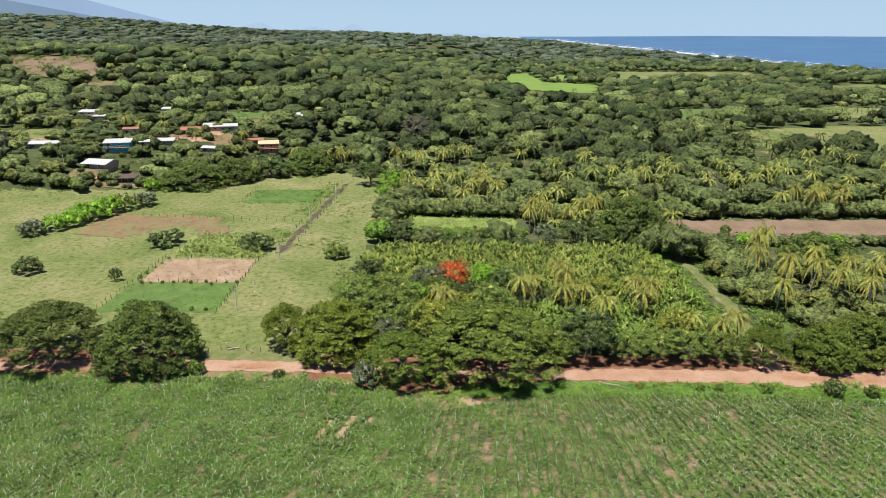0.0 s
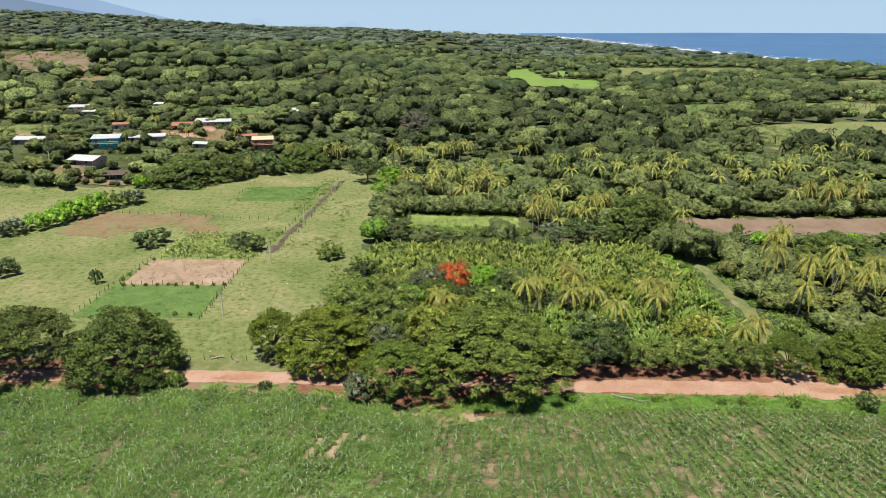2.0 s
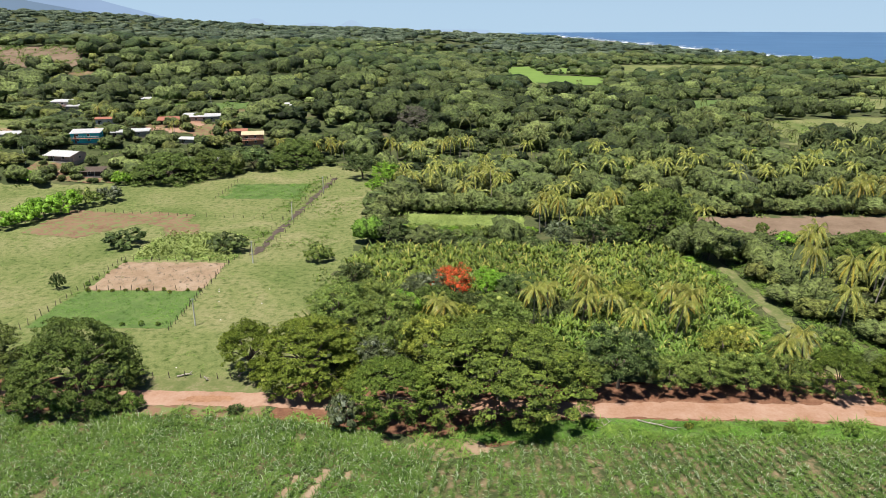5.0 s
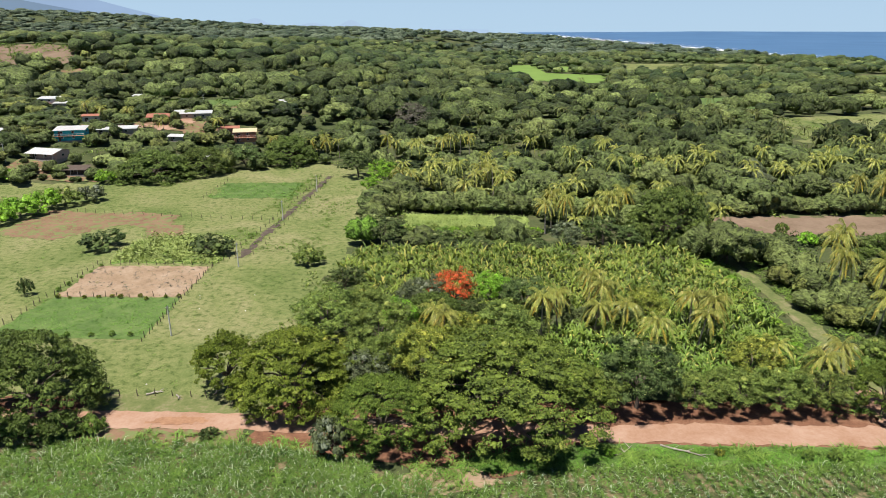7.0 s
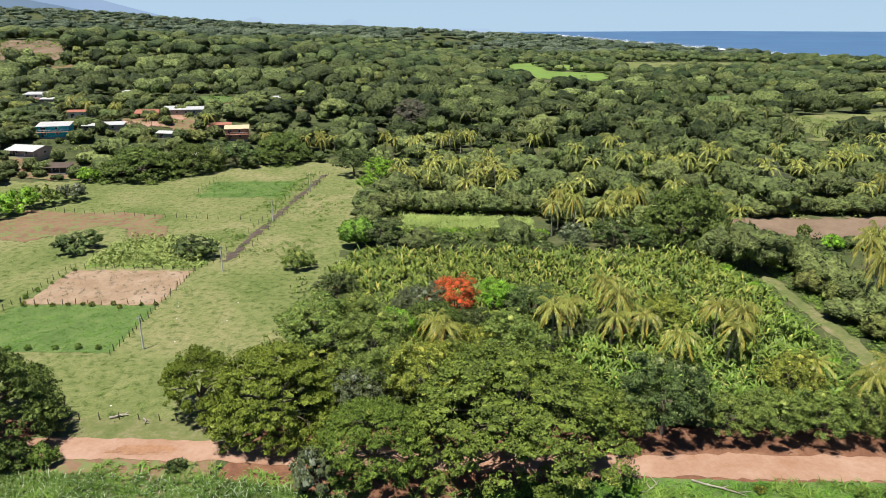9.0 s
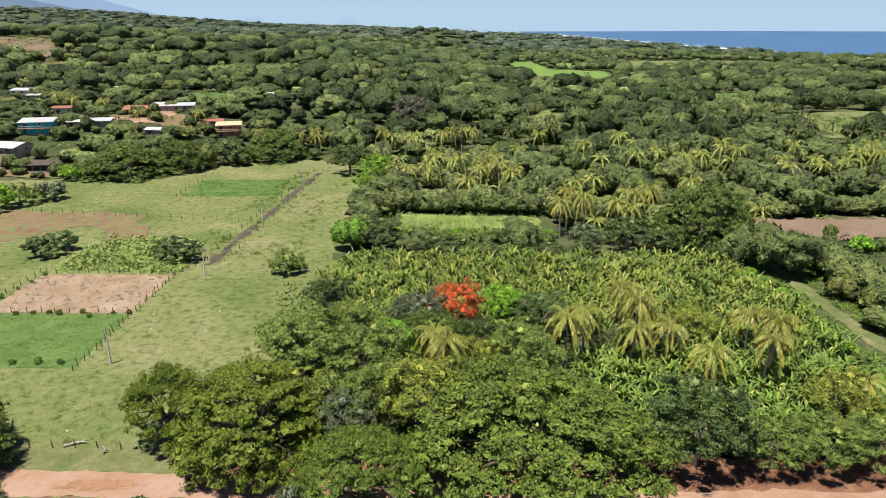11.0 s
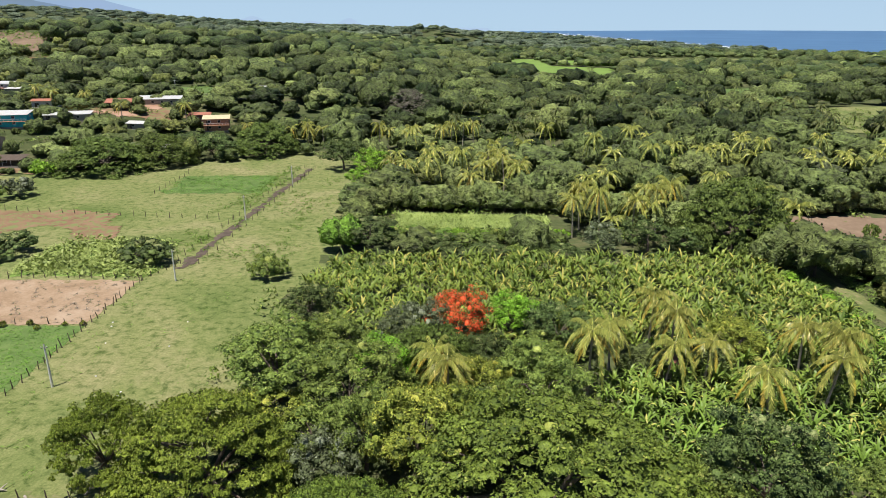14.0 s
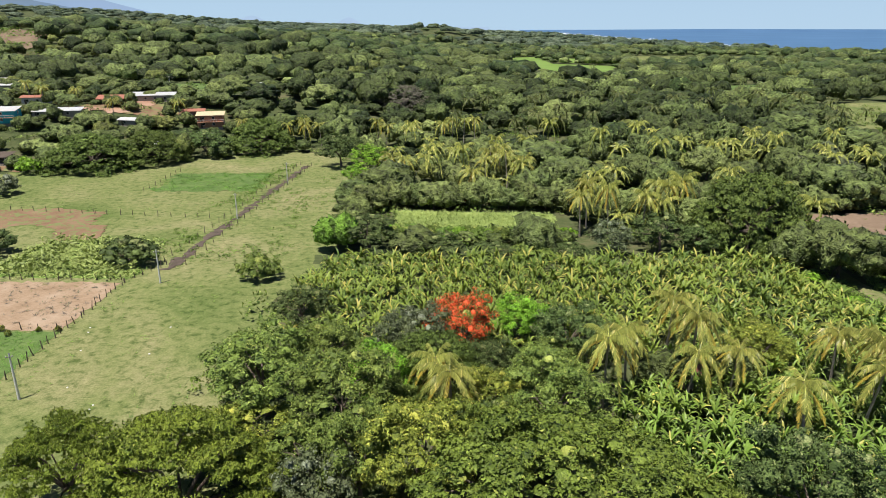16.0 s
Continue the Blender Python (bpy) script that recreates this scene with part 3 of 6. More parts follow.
def round_puffs(g, r, top, count, low=0.16):
    """A rounded, lumpy crown of many small clumps that comes close to the ground, with some clumps deeper inside."""
    out = []
    mid = top * (0.5 + low * 0.5)
    half = top - mid
    ph = g.uniform(0, 6.28, 3)
    s0 = (34 / count) ** 0.36
    for i in range(count):
        z = 1 - 1.7 * (i + 0.5) / count
        a = i * 2.399 + g.normal(0, 0.3)
        s = math.sqrt(max(0.05, 1 - z * z))
        q = r * g.uniform(0.18, 0.29) * s0
        k = (0.62 if i % 4 == 3 else g.uniform(0.76, 0.95)) * (1 + 0.13 * math.sin(2 * a + ph[0] + 2 * z) + 0.08 * math.sin(4 * a + ph[1]))
        out.append((s * r * k * math.cos(a), s * r * k * math.sin(a), mid + z * half * 0.95 * k, q, q * g.uniform(0.7, 0.95)))
    return out


# ---- templates of plants: arrays that things and joined woods share ----
# the closed crowns of distant trees take the leaf colours that suit them
DENSE = {"round": "wood_c", "weed": "wood_c", "rain": "wood_b", "rain_b": "wood_b", "dark": "wood_b", "yellow": "wood_y", "grey": "wood_g", "lime": "wood_l"}


class Plant:
    def __init__(self, r, top, leaf, wood, bark, category, dome=False):
        self.r, self.top, self.leaf, self.wood, self.bark, self.category = r, top, leaf, wood, bark, category
        self.meshes, self.dome = {}, dome

    def thing(self, name, x, y, size, tall, colour, label, group="", turn=None, base=None):
        """One plant as a thing: an Empty at its foot, with a trunk and a crown."""
        e = new(name)
        e.empty_display_size = 0.5
        z = land(x, y) if base is None else base
        if self.dome:
            colour = DENSE.get(colour, colour)
        e.matrix_basis = pose(x, y, z, 0, 0, rng.uniform(0, 360) if turn is None else turn) @ Matrix.Diagonal((size, size, tall, 1))
        if colour not in self.meshes:
            self.meshes[colour] = np_mesh("crown", *self.leaf, [colour], smooth=True)
        if "wood" not in self.meshes and self.wood is not None:
            self.meshes["wood"] = np_mesh("trunk", *self.wood, [self.bark], smooth=True)
        if self.wood is not None:
            part("trunk", self.meshes["wood"], e)
        part("crown", self.meshes[colour], e)
        return tagged(e, label, self.category, group)


def cored(g, puffs, leaf, size=0.84):
    """Leaf sprays with dense clumps of foliage behind them."""
    return join([clumps(g, puffs, size), leaf])


def rain_tree(seed, r=13.0, top=11.0, count=46, density=8.0, size=0.3, flat=0.30, drop=0.66, long=1.5, fill=1.0, skirt=6, floret=0.42):
    g = np.random.default_rng(seed)
    p = umbrella_puffs(g, r, top, count, flat, drop, fill, skirt)
    leaf = puff_cards(g, p, density, size, -0.05, 0.30, 6, (r, top), long, floret=floret)
    core = [(x, y, z - 0.35 * h, q, h) for x, y, z, q, h in p]
    return Plant(r, top, cored(g, core, leaf, 0.52), limbs(g, p, top, r, 0.55, 0.3, 14, 0.5), "bark", "tree")


def umbrella_dome(seed, r, top, lobes, n=24, sprays=1100, size=0.5):
    """A broad spreading crown seen from further off."""
    g = np.random.default_rng(seed)
    leaf = lumpy_dome(g, r, top, lobes, n, 0.22, 0.8, sprays, size)
    return Plant(r, top, leaf, limbs(g, umbrella_puffs(g, r * 0.8, top * 0.8, 12), top, r, 0.35, 0.3, 4, 0.5), "bark", "tree", True)


def round_dome(seed, r, top, lobes, n=20, sprays=750, size=0.4):
    """A rounded leafy crown seen from further off."""
    g = np.random.default_rng(seed)
    leaf = lumpy_dome(g, r, top, lobes, n, 0.10, 1.0, sprays, size, 2.35)
    return Plant(r, top, leaf, limbs(g, round_puffs(g, r * 0.7, top * 0.75, 8), top, r, 0.22, 0.35, 4), "bark", "tree", True)


def round_tree(seed, r=5.0, top=9.0, count=90, density=34.0, size=0.17, low=0.16, floret=0.30):
    g = np.random.default_rng(seed)
    p = round_puffs(g, r, top, count, low)
    leaf = puff_cards(g, p, density, size, -0.4, 0.34, 6, (r, top), 1.7, floret=floret)
    return Plant(r, top, cored(g, p, leaf, 0.55), limbs(g, p, top, r, 0.25, 0.35, 8), "bark", "tree")


def shrub(seed, r=3.0, top=3.0, count=34, density=22.0, size=0.2):
    g = np.random.default_rng(seed)
    p = round_puffs(g, r, top, count, 0.05)
    return Plant(r, top, cored(g, p, puff_cards(g, p, density, size, -0.4, 0.36, 6, (r, top), floret=0.24), 0.78), limbs(g, p, top, r, 0.09, 0.25, 6), "bark", "shrub")


def frond(g, length, rise, droop, az, leaflets, width, base, full=0.6):
    """One palm frond: leaflets along both sides of a drooping rib."""
    t = np.linspace(0, 1, leaflets + 2)[1:]
    h = length * (t - 0.12 * t ** 3)
    z = length * (rise * t - droop * t ** 2.2)
    ax = np.array([math.cos(az), math.sin(az), 0])
    side = np.array([-math.sin(az), math.cos(az), 0])
    mid = base + h[:, None] * ax + z[:, None] * np.array([0, 0, 1.0])
    w = width * np.sin(np.pi * (0.12 + 0.86 * t)) ** 0.7
    v, f = [], []
    for i in range(len(t) - 1):
        step = mid[i + 1] - mid[i]
        for sgn in (-1, 1):
            reach = w[i] * g.uniform(0.8, 1.15)
            hang = reach * g.uniform(0.55, 1.0)
            tip = mid[i] + sgn * side * reach * 0.5 + ax * reach * 0.5 - np.array([0, 0, hang])
            k = len(v)
            v += [mid[i] - step * 0.1, mid[i] + step * full, tip + step * full * 0.5, tip]
            f.append((k, k + 1, k + 2, k + 3))
        k = len(v)
        v += [mid[i] + side * 0.035, mid[i + 1] + side * 0.03, mid[i + 1] - side * 0.03, mid[i] - side * 0.035]
        f.append((k, k + 1, k + 2, k + 3))
    return np.array(v), np.array(f)


def palm(seed, top=9.0, length=4.5, count=16, leaflets=30, dry=6, full=0.8):
    g = np.random.default_rng(seed)
    lean = g.normal(0, 0.6, 2)
    trunk = [(0, 0, -0.2), (lean[0] * 0.3, lean[1] * 0.3, top * 0.35), (lean[0] * 0.7, lean[1] * 0.7, top * 0.7), (lean[0], lean[1], top)]
    wood = tube(trunk, [0.24, 0.17, 0.14, 0.13], 7)
    head = np.array([lean[0], lean[1], top])
    green = []
    for i in range(count):
        u = (i + 0.5) / count
        green.append(frond(g, length * g.uniform(0.85, 1.1), 0.95 - 0.9 * u, 0.78 + 0.6 * u, i * 2.399 + g.normal(0, 0.15), leaflets, 0.85, head, full))
    old = [frond(g, length * g.uniform(0.75, 0.95), -0.25, 0.62, i * 6.28 / max(1, dry) + g.uniform(0, 0.8), leaflets, 0.7, head, full) for i in range(dry)]
    pl = Plant(length, top, join(green), wood, "pale_bark", "palm tree")
    pl.old = join(old) if old else None
    return pl


def palm_thing(pl, x, y, size, tall, label, group=""):
    e = pl.thing("coconut_palm", x, y, size, tall, "palm", label, group)
    if "old" not in pl.meshes:
        pl.meshes["old"] = np_mesh("dry_fronds", *pl.old, ["palm_dry"])
    part("dry_fronds", pl.meshes["old"], e, "yellowed hanging fronds")
    return e


def blade(g, length, rise, droop, az, width, base, segs=4):
    """One arching strap leaf with a folded midrib."""
    t = np.linspace(0, 1, segs + 1)
    h = length * (0.22 * t + 0.5 * t ** 1.6)
    z = length * (rise * t - droop * t ** 2.4)
    ax = np.array([math.cos(az), math.sin(az), 0])
    side = np.array([-math.sin(az), math.cos(az), 0])
    mid = base + h[:, None] * ax + z[:, None] * np.array([0, 0, 1.0])
    w = width * np.array([0.25, 0.85, 1.0, 0.8, 0.08])[: segs + 1] if segs == 4 else width * np.linspace(1, 0.1, segs + 1)
    lift = np.array([0, 0, 1.0]) * (w * 0.35)[:, None]
    le, ri = mid + side * w[:, None] + lift, mid - side * w[:, None] + lift
    v = np.concatenate([le, mid, ri])
    k = segs + 1
    f = []
    for i in range(segs):
        f.append((i, i + 1, k + i + 1, k + i))
        f.append((k + i, k + i + 1, 2 * k + i + 1, 2 * k + i))
    return v, np.array(f)


def ribbon(g, length, rise, droop, az, width, base):
    """One narrow arching grass leaf of two quads."""
    t = np.array([0.0, 0.5, 1.0])
    ax, side = np.array([math.cos(az), math.sin(az), 0]), np.array([-math.sin(az), math.cos(az), 0])
    mid = base + (length * (0.22 * t + 0.5 * t ** 1.6))[:, None] * ax + (length * (rise * t - droop * t ** 2.4))[:, None] * np.array([0, 0, 1.0])
    w = (width * np.array([0.7, 1.0, 0.1]))[:, None]
    v = np.concatenate([mid + side * w, mid - side * w])
    return v, np.array([(0, 1, 4, 3), (1, 2, 5, 4)])


def banana(seed, stems=3, leaves=8):
    g = np.random.default_rng(seed)
    wood, leaf = [], []
    for s in range(stems):
        bx, by = g.normal(0, 0.7, 2)
        hgt = g.uniform(1.4, 2.4)
        wood.append(tube([(bx, by, -0.1), (bx, by, hgt * 0.5), (bx, by, hgt)], [0.16, 0.13, 0.07], 6))
        for i in range(leaves):
            leaf.append(blade(g, g.uniform(1.6, 2.6), g.uniform(0.75, 1.35), g.uniform(0.3, 1.05), i * 2.399 + s + g.normal(0, 0.3), 0.155, np.array([bx, by, hgt])))
    pl = Plant(2.2, 4.0, join(leaf), None, "weed", "banana plant")
    pl.stem_list, pl.leaf_list = wood, leaf
    return pl


def banana_thing(pl, x, y, size, tall, split):
    e = new("banana_plant")
    e.empty_display_size = 0.5
    e.matrix_basis = pose(x, y, land(x, y), 0, 0, rng.uniform(0, 360)) @ Matrix.Diagonal((size, size, tall, 1))
    if not pl.meshes:
        pl.meshes["stem"] = [np_mesh("stem", *w, ["weed"], smooth=True) for w in pl.stem_list]
        pl.meshes["leaf"] = [np_mesh("leaf", *w, ["banana_single"]) for w in pl.leaf_list]
        pl.meshes["leaves"] = np_mesh("leaves", *pl.leaf, ["banana"])
    for me in pl.meshes["stem"]:
        part("stem", me, e)
    if split:
        for me in pl.meshes["leaf"]:
            part("leaf", me, e)
    else:
        part("leaves", pl.meshes["leaves"], e)
    return tagged(e, "banana plant with broad arching green leaves", pl.category, "banana plants")


def scatter(plant_list, spots, g):
    """Joins many plants into one pair of arrays: spots (x, y, size, tall, kind)."""
    vs, fs, at = [], [], 0
    for x, y, s, h, k in spots:
        v, f = plant_list[int(k)]
        a = g.uniform(0, 2 * math.pi)
        c, d = math.cos(a), math.sin(a)
        w = np.empty_like(v)
        w[:, 0] = (v[:, 0] * c - v[:, 1] * d) * s + x
        w[:, 1] = (v[:, 0] * d + v[:, 1] * c) * s + y
        w[:, 2] = v[:, 2] * h + land(x, y)
        vs.append(w)
        fs.append(f + at)
        at += len(v)
    return np.concatenate(vs), np.concatenate(fs)


# ---- the lie of the land ----
def ease(a, b, x):
    t = np.clip((np.asarray(x, dtype=float) - a) / (b - a), 0, 1)
    return t * t * (3 - 2 * t)


def shore(y):
    return 880 - 0.13 * np.maximum(0, y - 2300) + 25 * np.sin(y / 410.0)


def land(x, y):
    x, y = np.asarray(x, dtype=float), np.asarray(y, dtype=float)
    u = (y - 310) * 0.6 - (x + 60) * 0.5
    left = ease(0.10, -0.15, x / (np.abs(y) + 50))
    z = 14 * ease(35, 105, u) * left + np.clip(0.022 * (u - 105), 0, 22) * left
    z = z + 26 * np.exp(-((x + 415) / 321) ** 2 - ((y - 788) / 128) ** 2)
    z = z + 82 * np.exp(-((x + 1750) / 900) ** 2 - ((y - 2800) / 800) ** 2)
    z = z + 36 * np.exp(-(x / 130) ** 2 - ((y - 1720) / 220) ** 2)
    z = z + 3 * ease(225, 250, y) * ease(40, 80, x)
    z = z + 2.5 * np.sin(x / 97.0 + 1) * np.sin(y / 133.0) * ease(380, 700, y)
    far = ease(2400, 4800, y)
    z = z + far * (30 - 8 * ease(0, 800, x))
    z = z - (9 + far * 60) * ease(-60, 40, x - shore(y))
    z = z * ease(150, 330, np.hypot(x, y - 60) + 60 * (y > 300))
    return z if z.ndim else float(z)


def inside(poly, x, y):
    hit = False
    for (ax, ay), (bx, by) in zip(poly, poly[1:] + poly[:1]):
        if (ay > y) != (by > y) and x < (bx - ax) * (y - ay) / (by - ay) + ax:
            hit = not hit
    return hit


def patch(name, outline, z, mat, label, jag=0.5, step=2.0, kind="structure", category="ground"):
    """A flat piece of ground with an uneven outline, lying on the land."""
    g = np.random.default_rng(len(name) * 31 + int(abs(outline[0][0])))
    bm = bmesh.new()
    ring = []
    for (ax, ay), (bx, by) in zip(outline, outline[1:] + outline[:1]):
        k = max(2, int(math.hypot(bx - ax, by - ay) / step))
        for i in range(k):
            t = i / k
            ring.append(bm.verts.new((ax + (bx - ax) * t + g.normal(0, jag), ay + (by - ay) * t + g.normal(0, jag), 0)))
    face = bm.faces.new(ring)
    bmesh.ops.triangulate(bm, faces=[face])
    for v in bm.verts:
        v.co.z = land(v.co.x, v.co.y) + z
    if sum(f.normal.z for f in bm.faces) < 0:
        bmesh.ops.reverse_faces(bm, faces=bm.faces[:])
    me = bpy.data.meshes.new(name)
    bm.to_mesh(me)
    bm.free()
    me.materials.append(M[mat])
    return tagged(new(name, me), label, category, kind=kind)


def hill_patch(name, outline, z, mat, label, cell=6.0, category="ground"):
    """A piece of ground with an uneven outline that follows a slope."""
    qx, qy = [p[0] for p in outline], [p[1] for p in outline]
    ids, v, f = {}, [], []
    for i in range(int((max(qx) - min(qx)) / cell) + 2):
        for j in range(int((max(qy) - min(qy)) / cell) + 2):
            x, y = min(qx) + (i - 0.5) * cell, min(qy) + (j - 0.5) * cell
            wob = noise.noise(Vector((x / cell / 2.2, y / cell / 2.2, 4.0))) * cell * 0.9
            if not inside(outline, x + wob, y - wob):
                continue
            face = []
            for a, b in ((i, j), (i + 1, j), (i + 1, j + 1), (i, j + 1)):
                if (a, b) not in ids:
                    ids[a, b] = len(v)
                    px = min(qx) + (a - 1) * cell + cell * 0.5 * noise.noise(Vector((a * 1.3, b * 1.7, 0.0)))
                    py = min(qy) + (b - 1) * cell + cell * 0.5 * noise.noise(Vector((a * 1.1, b * 1.9, 9.0)))
                    v.append((px, py, land(px, py) + z))
                face.append(ids[a, b])
            f.append(face)
    return tagged(new(name, np_mesh(name, np.array(v), np.array(f), [mat], smooth=True)), label, category, kind="structure")


def grid_sheet(name, xs, ys, height, mat, label, kind, category):
    gx, gy = np.meshgrid(xs, ys)
    v = np.stack([gx, gy, height(gx, gy)], 2).reshape(-1, 3)
    nx, ny = len(xs), len(ys)
    i = (np.arange(ny - 1)[:, None] * nx + np.arange(nx - 1)[None, :]).ravel()
    f = np.stack([i, i + 1, i + nx + 1, i + nx], 1)
    return tagged(new(name, np_mesh(name, v, f, [mat], smooth=True)), label, category, kind=kind)


xs = np.concatenate([-np.geomspace(400, 3800, 60)[::-1], np.linspace(-390, 390, 100), np.geomspace(400, 1300, 30)])
ys = np.concatenate([np.linspace(-300, 620, 110), np.geomspace(630, 4700, 100)])
grid_sheet("ground", xs, ys, land, "ground", "green scrub land that rises to wooded hills", "structure", "ground")


def sea_height(x, y):
    d = np.hypot(x, y)
    return -4 + 43 * np.clip((d - 1800) / 2900, 0, 1.1) ** 2


xs = np.linspace(500, 3900, 70)
ys = np.concatenate([np.linspace(-200, 1800, 30), np.linspace(1850, 4700, 60)])
grid_sheet("water", xs, ys, sea_height, "sea", "deep blue ocean beyond the palm coast", "structure", "sea")

# ---- ground cover ----
PASTURE = [(-33, 142), (-34, 175), (-35, 206), (-29, 238), (-27, 290), (-30, 330), (-58, 352), (-90, 338), (-118, 318), (-150, 306), (-175, 296), (-235, 282), (-260, 200), (-250, 143), (-130, 142), (-62, 142)]
CANE = [(-170, -140), (170, -140), (170, 122), (93, 122), (60, 125), (27, 125), (13, 123), (4, 119), (-6, 122), (-13, 126), (-31, 130), (-60, 131), (-100, 132), (-170, 132)]
LIME = [(-12, 249), (28, 246), (29, 261), (-13, 264)]
SAND = [(88, 239), (90, 259), (195, 256), (200, 239)]
LANE = [(80.6, 232), (83.6, 232), (82.8, 195), (83.6, 174), (80.6, 152), (80, 136), (74.6, 136), (76.4, 150), (79.6, 172), (79.8, 195)]
RIGHT_FIELD = [(198, 400), (228, 505), (330, 525), (560, 515), (560, 410), (330, 395)]
FAR_FIELD = [(95, 1156), (150, 1200), (141, 969), (217, 948), (183, 800), (101, 833), (86, 898)]
FAR_STRIP = [(174, 1165), (216, 1161), (235, 1041), (172, 1011)]
BARE = [(-495, 763), (-448, 748), (-422, 757), (-374, 746), (-342, 680), (-347, 655), (-400, 661), (-460, 706)]
BARE_LOW = [(-335, 636), (-315, 644), (-283, 625), (-257, 589), (-295, 602), (-322, 604)]
CLEARING = [(-4, 345), (16, 345), (18, 372), (-6, 372)]
BANANA_BACK = [(-24, 182), (-28, 205), (-22, 221), (69, 221), (72, 190), (71, 171), (60, 170), (40, 172), (26, 180)]
BANANA_FRONT = [(22, 147), (22, 166), (36, 172), (60, 168), (68, 168), (67, 150), (62, 145), (30, 146)]
VILLAGE_MEADOW = [(-271, 393), (-255, 411), (-233, 409), (-216, 393), (-223, 379), (-240, 376), (-246, 354)]
STREET = [(-134, 444), (-136, 487), (-120, 498), (-114, 478), (-123, 460), (-126, 434)]
RED_YARD = [(-152, 390), (-151, 406), (-142, 418), (-135, 403), (-139, 390), (-146, 382)]
VILLAGE_YARD = [(-165, 392), (-128, 384), (-118, 400), (-130, 408), (-165, 402)]

hill_patch("pasture", [(-26, 138.5), (-28, 175), (-30, 206), (-25, 238), (-23, 290), (-26, 336), (-58, 358), (-92, 344), (-120, 324), (-150, 312), (-178, 302), (-240, 286), (-265, 200), (-255, 138.5), (-130, 138.5), (-62, 138.5)], 0.04, "pasture", "close-grazed pale green pasture with worn tufts", 3.0, category="pasture")
patch("cane_field_soil", CANE, 0.03, "cane_soil", "soil and weeds between rows of sugar cane", 0.5, 3.0, category="field")
for x, y, w, h in ((-23.4, 110, 0.8, 4), (-22.4, 113.2, 0.5, 2.4), (-19.4, 110.5, 0.9, 4.5), (-18.2, 114.4, 0.8, 3.4), (-14.5, 114.5, 0.5, 2.5)):
    lean = 0.125 * h
    hill_patch("bare_furrow", [(x - w - lean, y - h / 2), (x + w * 0.5 - lean, y - h / 2), (x + w + lean * 0.4, y), (x + w * 0.8 + lean, y + h / 2), (x - w * 0.4 + lean, y + h / 2), (x - w * 0.9, y + 0.5)], 0.07, "dirt", "bare dry furrow between rows of cane", 0.42, category="field")
patch("sandy_corner", [(-8, 119.5), (0, 118), (9, 121), (5, 124.5), (-4, 124)], 0.08, "dirt", "patch of bare sandy soil at the field's corner", 0.2, 0.8, category="ground")
patch("grass_verge", [(-4, 123), (13, 123.5), (27, 125.5), (60, 125.5), (95, 122), (170, 122), (170, 126), (97, 127.5), (60, 129.5), (26, 130.5), (10, 128)], 0.06, "bright", "mown green verge beside the dirt road", 0.3, 1.5, category="grass")
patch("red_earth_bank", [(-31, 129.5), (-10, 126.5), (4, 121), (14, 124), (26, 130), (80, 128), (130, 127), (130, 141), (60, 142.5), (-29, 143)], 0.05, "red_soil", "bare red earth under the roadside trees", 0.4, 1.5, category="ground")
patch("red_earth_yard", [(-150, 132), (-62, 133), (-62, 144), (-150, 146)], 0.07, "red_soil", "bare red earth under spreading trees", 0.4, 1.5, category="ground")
patch("road", [(-170, 134), (-60, 134.6), (-34, 134), (0, 132), (25, 131), (59, 130), (77, 128.6), (97, 127.6), (170, 126), (170, 134), (102, 135.5), (80, 135), (61, 135.5), (42, 136), (28, 135.5), (0, 137), (-38, 139), (-49, 139.5), (-60, 139.5), (-170, 140)], 0.10, "road", "rutted reddish dirt road with wet orange patches", 0.22, 1.2, category="road")
hill_patch("wet_rut", [(-49, 136), (-44, 135.4), (-38, 136.2), (-40, 137.6), (-46, 137.8)], 0.13, "wet_road", "damp orange patch in the dirt road", 0.45, category="road")
hill_patch("wet_rut", [(76, 131.5), (84, 130.6), (97, 130.2), (98, 132), (86, 133), (77, 133)], 0.13, "wet_road", "damp orange patch in the dirt road", 0.45, category="road")
hill_patch("roadside_grass", [(-60, 139), (-48, 139.2), (-34, 138.6), (-33.5, 145), (-60, 145)], 0.07, "lane", "rough grass between the road and the fence", 0.7, category="grass")
hill_patch("littered_bank", [(-120, 129.5), (-60, 130), (-32, 129), (-32, 135), (-60, 135.2), (-120, 135)], 0.05, "brown", "bank of dry leaf litter and weeds beside the road", 0.8, category="ground")
patch("dirt_plot", [(-94, 190), (-94, 212), (-63.5, 211.5), (-63.5, 190)], 0.10, "dirt", "fenced plot of dry bare tan soil", 0.3, 1.2, category="field")
patch("green_plot", [(-96, 177), (-94.5, 189.5), (-63.5, 189.5), (-63, 167), (-96, 167)], 0.09, "bright", "fenced plot of short bright green grass", 0.3, 1.2, category="field")
patch("far_green_plot", [(-88, 288), (-92, 314), (-60, 316), (-57, 288)], 0.09, "bright", "square of fresh green grass in the pasture", 1.1, 1.6, category="field")
for k in range(15):
    ya = 219 + 7.3 * k
    xa, xb = -57.6 + 0.073 * (ya - 219), -57.6 + 0.073 * (ya - 212.5)
    wa, wb = 1.0 + 0.6 * math.sin(k * 2.1), 1.0 + 0.6 * math.sin(k * 2.1 + 2.1)
    patch("stone_track", [(xa - wa, ya), (xb - wb, ya + 6.9), (xb + wb, ya + 6.9), (xa + wa, ya)], 0.13, "lava", "dark stony track across the pasture", 0.5, 0.7, category="track")
